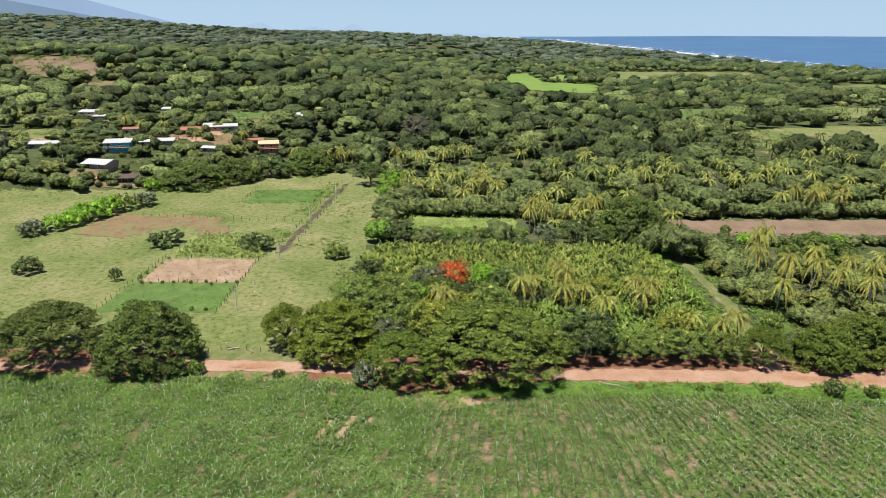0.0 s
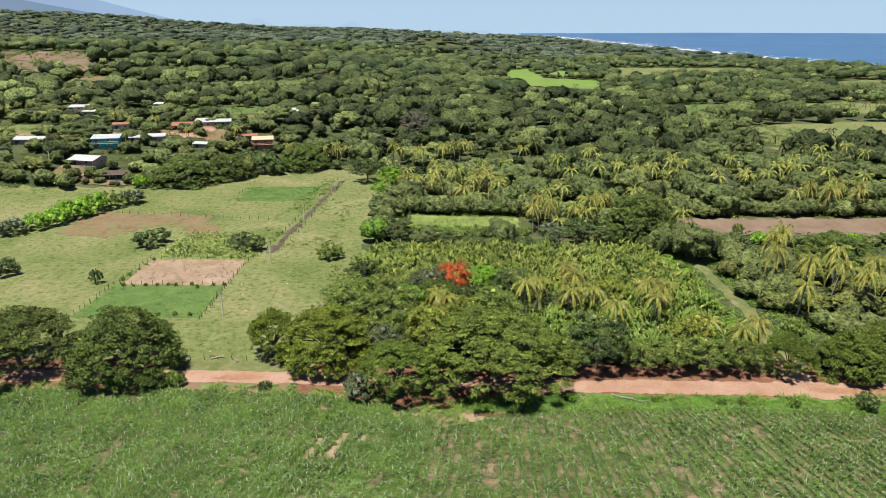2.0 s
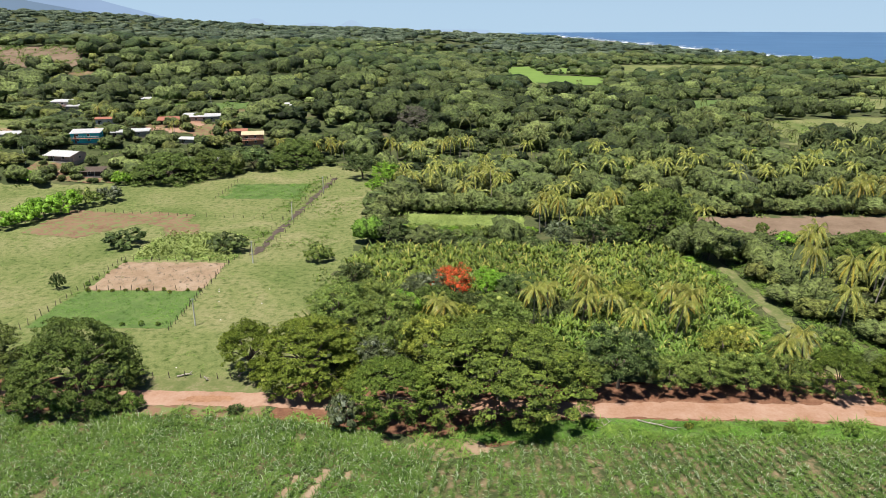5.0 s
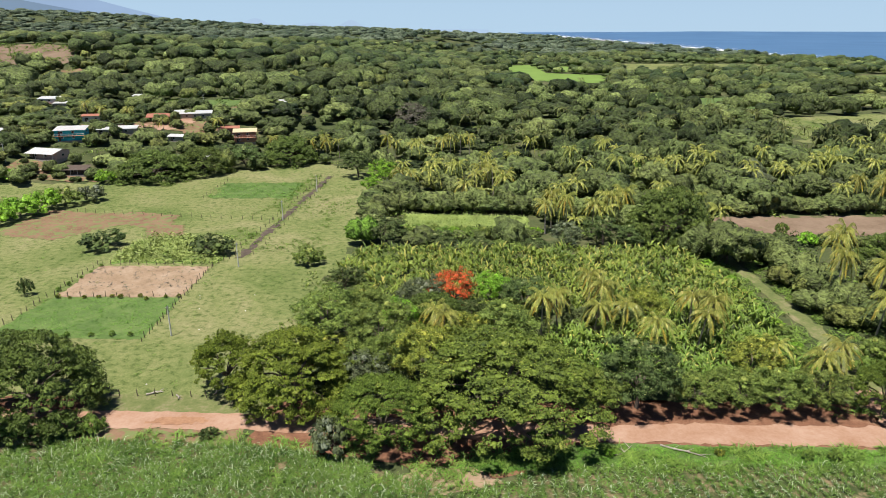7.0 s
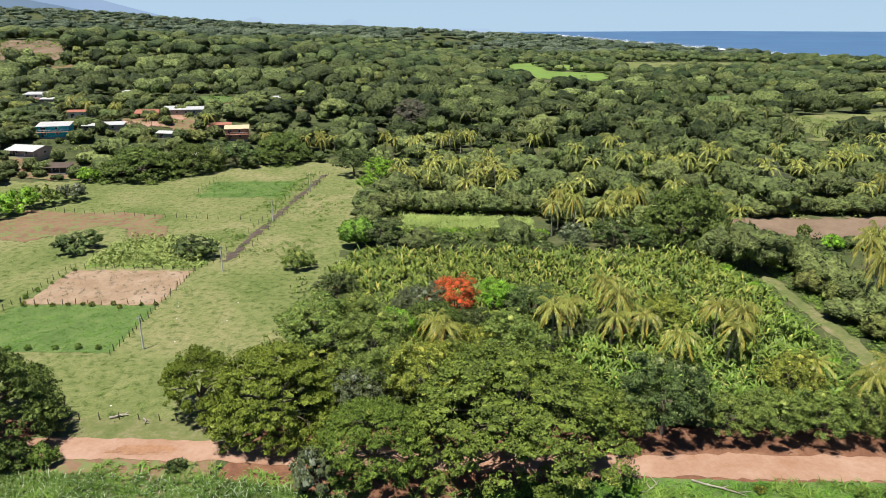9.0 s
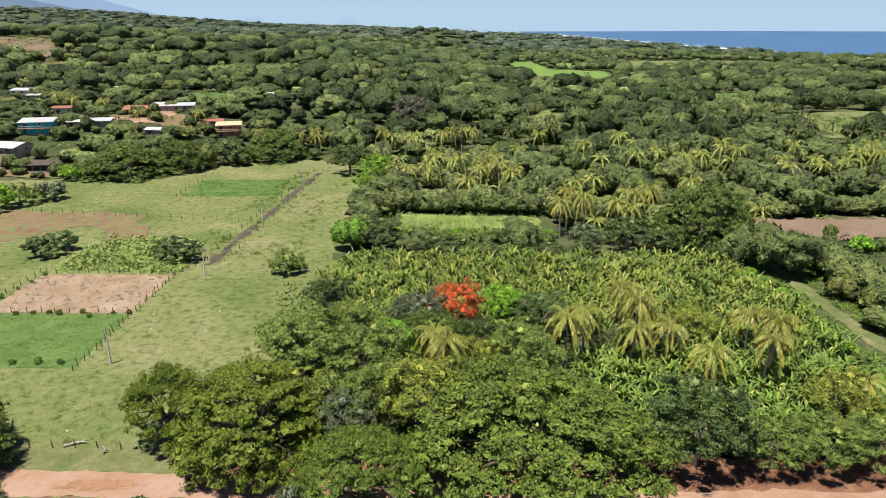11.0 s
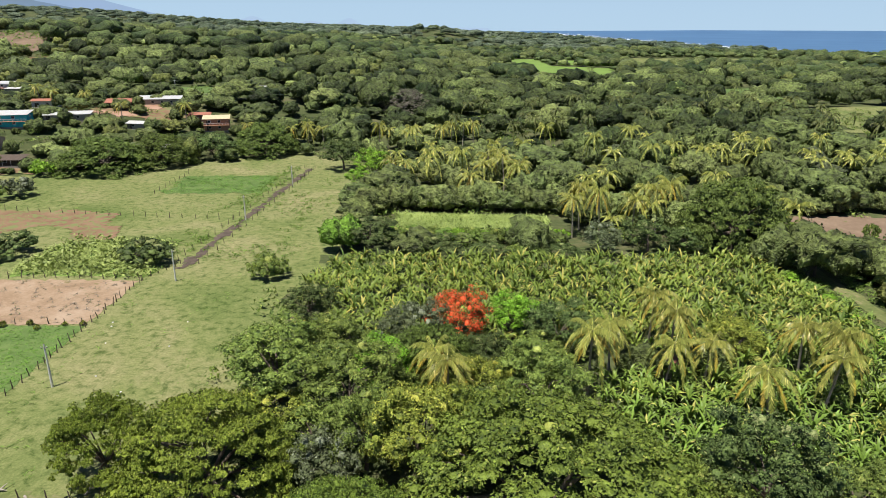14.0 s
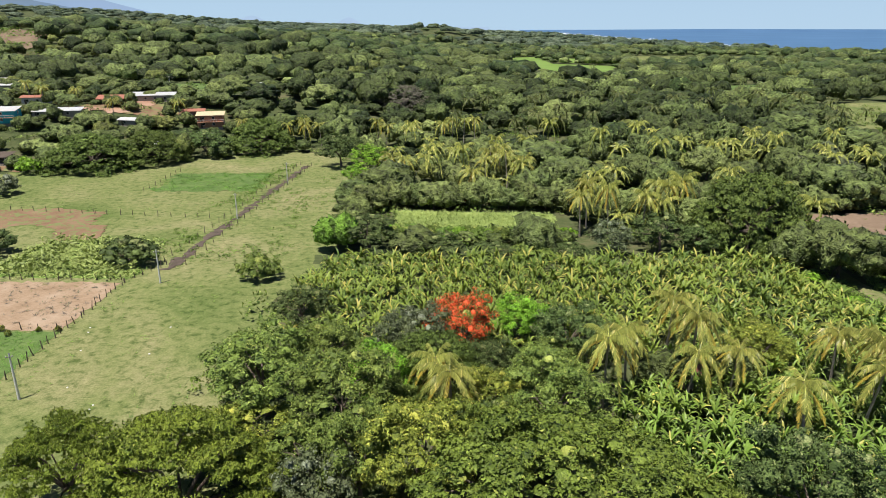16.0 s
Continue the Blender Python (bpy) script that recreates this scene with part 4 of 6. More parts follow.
hill_patch("brown_patch", [(-142, 241), (-141, 271), (-122, 266), (-108, 268), (-92, 264), (-90, 246), (-107, 252), (-121, 235)], 0.10, "brown", "worn patch of brown earth in the pasture", 1.1, category="ground")
hill_patch("worn_patch", [(-92, 238), (-98, 250), (-86, 252), (-82, 240)], 0.14, "brown", "small worn patch of brown earth", 0.9, category="ground")
patch("lime_field", LIME, 0.1, "meadow", "small field of tall light-green grass", 0.5, category="field")
hill_patch("fallow_field", SAND, 0.2, "fallow", "ploughed fallow field of pale brown soil", 2.0, category="field")
patch("grass_lane", LANE, 0.09, "lane", "pale grassy lane between hedges", 0.3, 1.5, category="lane")
patch("lane_mouth", [(73, 134.5), (79.5, 134), (80, 146), (75, 148)], 0.12, "road", "sandy mouth of the lane at the road", 0.3, 1.0, category="lane")
hill_patch("grass_field", RIGHT_FIELD, 0.3, "pasture", "broad flat field of light green grass", 8.0, category="field")
hill_patch("clearing", CLEARING, 0.3, "bright", "small green clearing among the palms", 2.5, category="field")
hill_patch("meadow", FAR_FIELD, 0.5, "meadow", "bright green meadow among the woods", 8.0, category="field")
hill_patch("meadow", FAR_STRIP, 0.5, "meadow", "narrow green meadow behind a row of trees", 8.0, category="field")
hill_patch("bare_slope", BARE, 0.9, "fallow", "dry brown grassy hillside", 3.5, category="hillside")
hill_patch("earth_cutting", BARE_LOW, 0.9, "brown", "bare reddish earth on the hillside", 2.5, category="hillside")
hill_patch("village_yard", VILLAGE_YARD, 0.3, "brown", "trodden reddish earth between the houses", 2.5, category="ground")
hill_patch("village_meadow", VILLAGE_MEADOW, 0.3, "pasture", "rough light green grass beside the village", 3.0, category="grass")
hill_patch("village_street", STREET, 0.35, "brown", "stony brown village street", 2.5, category="lane")
hill_patch("red_yard", RED_YARD, 0.35, "road", "bare reddish earth yard between houses", 2.0, category="ground")
hill_patch("house_yard", [(-185, 314), (-160, 310), (-146, 313), (-150, 320), (-168, 328), (-185, 326)], 0.3, "brown", "trodden pale earth yard by the houses", 2.5, category="ground")
hill_patch("village_lane", [(-235, 372), (-205, 372), (-185, 380), (-150, 388), (-150, 393), (-190, 387), (-235, 379)], 0.35, "road", "reddish village lane", 2.5, category="lane")
hill_patch("village_green", [(-205, 480), (-150, 500), (-120, 520), (-130, 470), (-170, 462)], 0.4, "bright", "bright green yard behind the houses", 2.5, category="grass")
OPEN = [PASTURE, CANE, LIME, SAND, LANE, RIGHT_FIELD, FAR_FIELD, CLEARING, BARE, BARE_LOW, BANANA_BACK, BANANA_FRONT,
        [(-185, 312), (-160, 307), (-146, 311), (-150, 320), (-168, 330), (-185, 327)],
        [(-160, 392), (-130, 386), (-124, 398), (-160, 402)], [(-195, 470), (-150, 495), (-135, 470), (-170, 460)],
        [(-30, 118), (130, 118), (130, 137), (-30, 137)], [(-170, 118), (-30, 118), (-30, 142), (-170, 142)],
        [(310, 570), (330, 640), (520, 650), (540, 570)], [(190, 560), (215, 640), (260, 640), (240, 560)],
        [(430, 800), (450, 950), (700, 950), (680, 800)], [(255, 980), (300, 1260), (560, 1260), (520, 1080), (330, 1040)]]
hill_patch("back_field", OPEN[17], 0.4, "pasture", "narrow light green field behind trees", 8.0, category="field")
hill_patch("back_field", OPEN[18], 0.4, "bright", "narrow green field behind trees", 8.0, category="field")
hill_patch("back_field", OPEN[19], 0.4, "pasture", "pale clearing in the coastal woods", 8.0, category="field")
hill_patch("back_field", OPEN[20], 0.4, "pasture", "pale clearing in the coastal woods", 8.0, category="field")
HOUSES = []
OPEN.append(FAR_STRIP)
OPEN.append([(86, 898), (101, 833), (183, 800), (166, 725), (90, 750), (78, 830)])
OPEN.append([(-14, 236), (34, 234), (32, 250), (-14, 252)])
for p in (VILLAGE_MEADOW, STREET, RED_YARD):
    OPEN.append(p + [(x * 0.96, y * 0.96) for x, y in p[::-1]])


# ---- sea edge and far hills ----
def shore_strip(name, off, width, z, mat, label, seed, gaps=0.0, y0=300, y1=4300):
    g = np.random.default_rng(seed)
    ys = np.arange(y0, y1, 24.0)
    w = width * (0.55 + 0.45 * np.sin(ys / 67.0 + seed) * np.sin(ys / 151.0)) * g.uniform(0.6, 1.3, len(ys))
    a = shore(ys) + off + g.normal(0, 3, len(ys))
    lift = np.maximum(0, sea_height(a, ys) + 4)
    v = np.concatenate([np.stack([a, ys, lift + z], 1), np.stack([a + w, ys, lift + z], 1)])
    k = len(ys)
    i = np.array([j for j in range(k - 1) if g.random() > gaps])
    f = np.stack([i, i + k, i + k + 1, i + 1], 1)
    return tagged(new(name, np_mesh(name, v, f, [mat])), label, "sea", kind="structure")


shore_strip("beach", -70, 85, -1.2, "beach", "dark sandy beach along the ocean", 3)
shore_strip("surf", 14, 22, -3.2, "foam", "white breaking surf along the beach", 5)
shore_strip("surf", 36, 16, -3.1, "foam", "white breaking surf along the beach", 6, 0.15)
shore_strip("surf", 60, 15, -3.0, "foam", "white breaker line off the beach", 8, 0.35)
shore_strip("surf", 110, 12, -2.8, "foam", "white breaker line off the beach", 11, 0.6)


def ridge(name, x0, x1, y, profile, mat, label):
    """A far range: a solid wedge of land whose skyline follows profile."""
    xs = np.linspace(x0, x1, 120)
    g = np.random.default_rng(int(abs(x0)))
    z = np.array([profile(t) for t in np.linspace(0, 1, 120)]) + np.cumsum(g.normal(0, 0.5, 120)) * 0.6
    v = np.concatenate([np.stack([xs, np.full(120, y - 60.0), np.full(120, -20.0)], 1), np.stack([xs, np.full(120, y), z], 1), np.stack([xs, np.full(120, y + 60.0), np.full(120, -20.0)], 1)])
    i = np.arange(119)
    f = np.concatenate([np.stack([i, i + 1, i + 121, i + 120], 1), np.stack([i + 120, i + 121, i + 241, i + 240], 1)])
    return tagged(new(name, np_mesh(name, v, f, [mat], smooth=True)), label, "mountain", kind="structure")


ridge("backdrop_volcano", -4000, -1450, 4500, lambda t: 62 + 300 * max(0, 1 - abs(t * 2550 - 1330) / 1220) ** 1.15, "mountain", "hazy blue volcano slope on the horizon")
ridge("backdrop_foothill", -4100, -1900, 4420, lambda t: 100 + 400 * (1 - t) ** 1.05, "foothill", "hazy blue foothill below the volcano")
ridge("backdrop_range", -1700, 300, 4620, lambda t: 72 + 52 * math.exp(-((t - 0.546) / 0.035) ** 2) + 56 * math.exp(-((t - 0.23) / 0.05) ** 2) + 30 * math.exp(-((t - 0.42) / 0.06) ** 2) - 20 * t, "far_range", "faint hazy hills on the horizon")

# ---- plants: the shapes ----
RAIN = [rain_tree(11, count=260, density=21.0, size=0.23, flat=0.26, drop=0.55, floret=0.36), rain_tree(12, count=260, density=20.0, size=0.23, flat=0.28, drop=0.80, fill=1.05, skirt=4, floret=0.36), rain_tree(13, count=170, density=20.0, size=0.23, flat=0.24, drop=0.5, floret=0.36)]
RAIN_BACK = [rain_tree(14, 13.0, 11.0, 150, 7.5, 0.34, 0.4, 0.76, fill=1.15, skirt=3, floret=0.5), rain_tree(15, 13.0, 11.0, 160, 7.5, 0.34, 0.4, 0.8, fill=1.15, skirt=3, floret=0.5), rain_tree(16, 13.0, 11.0, 140, 7.5, 0.34, 0.4, 0.72, fill=1.15, skirt=3, floret=0.5)]
RAIN_MID = [umbrella_dome(21, 8.0, 9.0, 90), umbrella_dome(22, 8.0, 8.0, 75), umbrella_dome(23, 8.0, 8.5, 100)]
ROUND = [round_tree(31), round_tree(32, count=100), round_tree(33, count=70)]
ROUND_BACK = [round_tree(34, count=60, density=15.0, size=0.25, floret=0.40), round_tree(35, count=70, density=15.0, size=0.25, floret=0.40), round_tree(36, count=52, density=15.0, size=0.25, floret=0.40)]
ROUND_MID = [round_dome(41, 5.0, 8.5, 60), round_dome(42, 5.0, 7.5, 48), round_dome(43, 5.0, 9.0, 70)]
SHRUB = [shrub(51), shrub(52), shrub(53)]
PALM = [palm(61), palm(62, 8.0), palm(63, 10.0), palm(64, 9.0, dry=7)]
PALM_MID = [palm(71, 9.0, 5.0, 13, 12, 3, 0.85), palm(72, 8.0, 5.0, 13, 12, 4, 0.85), palm(73, 10.5, 5.0, 12, 12, 2, 0.85)]
BANANA = [banana(81), banana(82), banana(83, 4, 6)]
TAKEN = [(-22, 294, 9)]

# roadside rain trees: x, y, radius, height, shape
for x, y, r, h, k, c, lab in (
        (-68, 138, 11.5, 14.5, 1, "rain_b", "spreading rain tree with a wide dark green umbrella crown"),
        (-93, 140, 12, 12.5, 2, "rain_b", "spreading rain tree with several open tiers"),
        (-118, 141, 12, 13, 2, "rain", "spreading rain tree with several open tiers"),
        (-25.5, 143, 10.5, 13, 1, "rain_bright", "broad rain tree with a bright green domed crown"),
        (-38.5, 147, 5.8, 10.5, 2, "rain_bright", "small umbrella tree with thin open crown"),
        (11, 137, 16, 13.5, 0, "rain", "very wide flat-topped rain tree over the road"),
        (-9, 131, 8, 10.5, 2, "rain", "low spreading rain tree at the field's edge"),
        (75, 139, 5.5, 8.8, 2, "rain", "umbrella tree with a bare trunk beside the lane"),
        (89.5, 139, 7.5, 9.5, 0, "rain", "dense green spreading tree by the road"),
        (101, 143, 9, 10, 2, "rain", "dense green spreading tree by the road"),
        (118, 139, 10, 10.5, 1, "rain", "dense green spreading tree by the road"),
        (69, 233, 13, 17, 1, "rain_b", "massive dark rain tree above the banana grove"),
        (128, 214, 11, 8.5, 2, "rain_b", "flat-topped spreading tree at the fallow field"),
        (-124, 322, 15, 12, 0, "rain_b", "wide dome-shaped dark tree at the pasture's edge"),
        (-107, 334, 12, 11.5, 2, "rain_b", "wide dome-shaped dark tree at the pasture's edge"),
        (-74, 357, 13, 13, 1, "rain_b", "wide dome-shaped dark tree at the pasture's edge")):
    p = RAIN[k] if -125 < x < 80 and y < 150 else RAIN_BACK[k]
    p.thing("rain_tree", x, y, r / p.r, h / p.top, c, lab, "rain trees")
    TAKEN.append((x, y, r * 0.8))

# rounded trees of the grove and along the road
for x, y, r, h, k, c, lab in (
        (-2, 148, 6.5, 12, 0, "yellow", "feathery yellow-green tree behind the rain trees"),
        (-9, 149, 5, 11, 2, "round", "leafy green tree behind the rain trees"),
        (5, 150, 5, 11, 1, "rain", "leafy green tree behind the rain trees"),
        (34, 141, 7, 12.5, 1, "dark", "dull dark green tree with fine leaves by the road"),
        (27, 140, 5, 8, 2, "round", "leafy green tree beside the road"),
        (-23, 165, 7.5, 12, 0, "round", "large rounded tree at the pasture's edge"),
        (-12, 160, 7, 11.5, 1, "round", "large rounded green tree in the grove"),
        (-16, 172, 5.5, 10, 2, "round", "rounded green tree in the grove"),
        (-23, 190, 4.5, 8, 2, "dark", "small dark-leaved tree at the pasture's edge"),
        (-4, 175, 5.5, 11, 0, "grey", "dark grey-green tree with glinting leaves"),
        (-8, 167, 4.5, 9, 1, "lime", "fresh green tree in the grove"),
        (13, 159, 6.5, 11, 1, "round", "mango tree with dense rounded green crown"),
        (6, 161, 4.5, 9, 2, "yellow", "light yellow-green tree beside the mango"),
        (2.5, 180, 5.2, 11, 0, "red", "flame tree covered in orange-red flowers"),
        (12, 185, 4.2, 8.5, 1, "lime", "bright lime-green tree in the grove"),
        (19, 180, 6, 9, 2, "dark", "dark green bushy tree in the grove"),
        (6, 171, 4.5, 7.5, 0, "dark", "dark green bushy tree in the grove"),
        (46, 177, 4.6, 7.5, 0, "yellow", "yellow-green rounded tree among the palms"),
        (58, 150, 5.5, 8.5, 1, "yellow", "yellow-green leafy tree near the road"),
        (44, 140.5, 4.6, 7, 2, "round", "low leafy tree on the road bank"),
        (51, 140.5, 5, 7.5, 0, "round", "low leafy tree on the road bank"),
        (58, 140, 5, 7.5, 1, "round", "low leafy tree on the road bank"),
        (65, 141, 5.2, 8, 2, "round", "low leafy tree on the road bank"),
        (-17, 234, 7, 7.5, 0, "dark", "dark rounded tree behind the banana grove"),
        (-1, 227, 6, 5.4, 1, "dark", "dark rounded tree behind the banana grove"),
        (11, 226, 5, 3.6, 2, "dark", "dark low tree in the hedge line"),
        (19, 225, 5, 3.6, 0, "round", "leafy low tree in the hedge line"),
        (27, 225, 5, 3.8, 1, "dark", "dark low tree in the hedge line"),
        (37, 229, 5, 8, 2, "grey", "grey-green rounded tree beside palms"),
        (49, 232, 6, 8.5, 0, "dark", "dark rounded tree beside palms"),
        (57, 229, 5, 7, 1, "dark", "dark rounded tree beside palms"),
        (-37, 327, 8, 12, 1, "dark", "dark rounded tree at the pasture's corner"),
        (-24, 306, 6, 11.5, 2, "lime", "bright green tree at the pasture's edge"),
        (-28, 299, 4, 6, 0, "lime", "bright green bush at the pasture's edge"),
        (-92, 347, 9, 10, 2, "dark", "dark leafy tree at the pasture's edge")):
    p = ROUND[k] if y < 181 else ROUND_BACK[k]
    p.thing("leafy_tree", x, y, r / p.r, h / p.top, c, lab, "grove trees")
    TAKEN.append((x, y, r * 0.75))

# shrubs of the pasture and its hedge
for x, y, r, h, k, c, lab in (
        (-101, 228, 6, 4.8, 0, "dark", "low wide dark shrub alone in the pasture"),
        (-66.5, 223, 5.8, 5.2, 1, "dark", "rounded dark shrub with pale flower specks"),
        (-37, 214, 4, 4.8, 2, "round", "small rounded tree in the pasture"),
        (-133, 198, 4.4, 5, 0, "dark", "rounded shrub alone in the pasture"),
        (-101.5, 191, 1.7, 4.2, 1, "dark", "slender young tree in the pasture"),
        (-156, 239, 5, 5.2, 2, "grey", "grey-green shrub at the end of the hedge"),
        (-151, 246, 5.0, 5.6, 0, "lime", "bright green leafy hedge bush"),
        (-148, 253, 5.6, 6.2, 1, "lime", "bright green leafy hedge bush"),
        (-145, 260, 6.0, 6.8, 2, "lime", "bright green leafy hedge bush"),
        (-142, 268, 6.0, 7.4, 0, "lime", "bright green leafy hedge bush"),
        (-139, 276, 5.6, 7.0, 1, "round", "leafy green hedge bush"),
        (-132, 283, 4.8, 5.6, 2, "grey", "pale-flecked grey shrub at the end of the hedge"),
        (-68, 132.2, 2, 3.2, 0, "weed", "pale green shrub at the road's edge"),
        (-56, 133, 1.9, 3.0, 2, "weed", "pale green shrub at the road's edge"),
        (-37, 132, 1.4, 1.6, 1, "dark", "small dark shrub at the road's edge"),
        (-17, 128.5, 3.4, 5.4, 1, "grey", "pale grey-green bush under the rain trees"),
        (26, 127.5, 0.9, 1.1, 2, "lime", "small bright bush on the verge"),
        (43, 127.6, 0.8, 1.0, 0, "yellow", "small yellow-green bush on the verge"),
        (56, 126.6, 1.0, 1.5, 1, "weed", "small shrub on the verge"),
        (60, 126.2, 1.0, 1.7, 2, "weed", "small shrub on the verge"),
        (70, 125.8, 1.3, 1.9, 0, "weed", "small shrub on the verge"),
        (84, 125.0, 2.2, 3.4, 1, "dark", "rounded dark shrub on the verge"),
        (92, 124.5, 1.6, 2.3, 2, "round", "rounded shrub on the verge"),
        (80, 152, 2.8, 3.4, 0, "weed", "leafy bush beside the lane"),
        (87, 160, 3, 3.6, 1, "round", "leafy bush beside the lane"),
        (95, 187, 3.2, 2.6, 0, "bare", "bare grey brush beside the lane"),
        (99, 190, 3.4, 2.8, 1, "bare", "bare grey brush beside the lane"),
        (103, 187, 3.0, 2.4, 2, "bare", "bare grey brush beside the lane"),
        (107, 240, 2.0, 4.0, 1, "round", "small tree alone in the fallow field"),
        (-175, 306, 3.4, 5, 1, "lime", "bright yellow-green bush by the houses"),
        (-141, 312, 4, 5.4, 0, "lime", "bright green bush by the houses")):
    p = SHRUB[k]
    p.thing("shrub", x, y, r / p.r, h / p.top, c, lab, "shrubs")
    TAKEN.append((x, y, r * 0.8))

# hedges: along the lime field, the lane and the fallow field
hedge_spots = []
for ax, ay, bx, by, gap, r, h in ((-24, 270, 34, 267, 5.0, 4.6, 7.5), (92, 228, 94, 176, 4.6, 4.4, 6.5), (74, 226, 74, 182, 3.2, 1.8, 1.6), (84, 265, 200, 262, 5.0, 4.4, 6.0),
                                  (98, 232, 185, 230, 5.5, 3.4, 3.4), (74, 176, 70, 152, 3.0, 1.8, 1.6), (-25, 300, -24, 262, 6.0, 4.0, 4.5), (-13, 244, 29, 241, 2.8, 2.4, 2.4), (-12, 240, 27, 237, 2.8, 2.6, 2.8), (-22, 262, -24, 240, 6.0, 3.6, 5.0)):
    k = int(math.hypot(bx - ax, by - ay) / gap)
    for i in range(k + 1):
        t = i / max(1, k)
        hedge_spots.append((ax + (bx - ax) * t + rng.normal(0, 0.7), ay + (by - ay) * t + rng.normal(0, 0.9), r * rng.uniform(0.8, 1.25), h * rng.uniform(0.8, 1.2)))
for i, (x, y, r, h) in enumerate(hedge_spots):
    p = ROUND_MID[i % 3] if r > 3 else SHRUB[i % 3]
    p.thing("hedge_tree" if r > 3 else "hedge_shrub", x, y, r / p.r, h / p.top, ("dark", "round", "round", "dark", "weed")[i % 5] if r > 3 else ("weed", "lime", "round")[i % 3],
            "dense leafy tree in a field hedge" if r > 3 else "low leafy shrub along a lane or field", "hedges")
    TAKEN.append((x, y, r * 0.7))

# coconut palms: x, y, height
for i, (x, y, h) in enumerate(((25, 171, 9.5), (32, 167, 8.5), (33.5, 180, 11), (34, 172, 11), (38, 168, 8), (43, 158, 8.5), (51, 160, 9.5), (54, 172, 8.5), (58, 169, 9), (55, 165, 10),
                               (1, 160, 10), (-1, 164, 9), (21, 167, 10.5), (66, 144, 9), (73, 148, 9), (62, 152, 7), (93, 186, 13), (100, 182, 12), (106, 178, 12), (111, 186, 13), (99, 200, 13),
                               (104, 206, 13), (112, 174, 11), (118, 180, 12), (123, 176, 11), (92, 168, 10), (128, 184, 12), (117, 168, 10), (134, 178, 11))):
    p = PALM[i % 4]
    palm_thing(p, x, y, rng.uniform(0.95, 1.15), h / p.top, "coconut palm with arching fronds and yellowed skirt", "coconut palms")
    TAKEN.append((x, y, 2.0))
for i, (x, y, h) in enumerate(((36, 250, 12), (40, 244, 12), (33, 243, 10), (47, 240, 11), (55, 246, 12), (60, 252, 12), (52, 252, 11), (15, 296, 11), (20, 292, 11), (23, 280, 11), (9, 276, 9), (13, 284, 11),
                               (-12, 296, 9), (-17, 300, 9), (18, 300, 12), (25, 290, 10), (-28, 376, 10), (-16, 362, 9), (-12, 366, 10), (4, 382, 10), (9, 380, 10), (14, 384, 10), (0, 378, 9), (-24, 370, 9),
                               (150, 262, 11), (155, 266, 11), (161, 262, 10), (158, 270, 12), (166, 268, 11), (147, 268, 11))):
    p = PALM_MID[i % 3] if y > 270 else PALM[i % 4]
    palm_thing(p, x, y, rng.uniform(0.95, 1.2), h / p.top, "tall coconut palm above the grove", "coconut palms")
    TAKEN.append((x, y, 2.2))


def free(x, y, gap=1.0, r=0.0):
    spots = ((x, y),) if r == 0 else ((x, y), (x - r, y), (x + r, y), (x, y - r), (x, y + r))
    for p in OPEN:
        if any(inside(p, qx, qy) for qx, qy in spots):
            return False
    for q in HOUSES:
        if abs(x - q[0] * (1 + (y - q[1]) / q[1])) < q[2] + r * 0.6 and -q[3] - r < y - q[1] < q[2]:
            return False
    for tx, ty, tr in TAKEN:
        if (x - tx) ** 2 + (y - ty) ** 2 < (tr * gap) ** 2:
            return False
    return True

# ---- village houses ----
def slab(name, x0, x1, y0, y1, z0, z1, mat, parent, label=""):
    """A box part with a small bevel."""
    bm = bmesh.new()
    bmesh.ops.create_cube(bm, size=1)
    for v in bm.verts:
        v.co = Vector((x0 if v.co.x < 0 else x1, y0 if v.co.y < 0 else y1, z0 if v.co.z < 0 else z1))
    bmesh.ops.bevel(bm, geom=bm.edges[:], offset=min(0.03, 0.2 * min(x1 - x0, y1 - y0, z1 - z0)), segments=1, affect="EDGES")
    me = bpy.data.meshes.new(name)
    bm.to_mesh(me)
    bm.free()
    me.materials.append(M[mat])
    return part(name, me, parent, label)


def sheet_roof(x0, x1, ya, za, yb, zb, mat, parent, label=""):
    """A corrugated sheet that slopes from (ya, za) to (yb, zb)."""
    k = int((x1 - x0) / 0.28)
    xs = np.linspace(x0, x1, k + 1)
    up = np.where(np.arange(k + 1) % 2 == 0, 0.0, 0.055)
    rows = []
    for lift in (0.0, -0.05):
        for y, z in ((ya, za), (yb, zb)):
            rows.append(np.stack([xs, np.full(k + 1, y), z + up + lift], 1))
    v = np.concatenate(rows)
    n = k + 1
    i = np.arange(k)
    f = np.concatenate([np.stack([i, i + 1, n + i + 1, n + i], 1), np.stack([2 * n + i + 1, 2 * n + i, 3 * n + i, 3 * n + i + 1], 1),
                        np.stack([2 * n + i, 2 * n + i + 1, i + 1, i], 1), np.stack([n + i, n + i + 1, 3 * n + i + 1, 3 * n + i], 1)])
    return part("roof", np_mesh("roof", v, f, [mat]), parent, label)


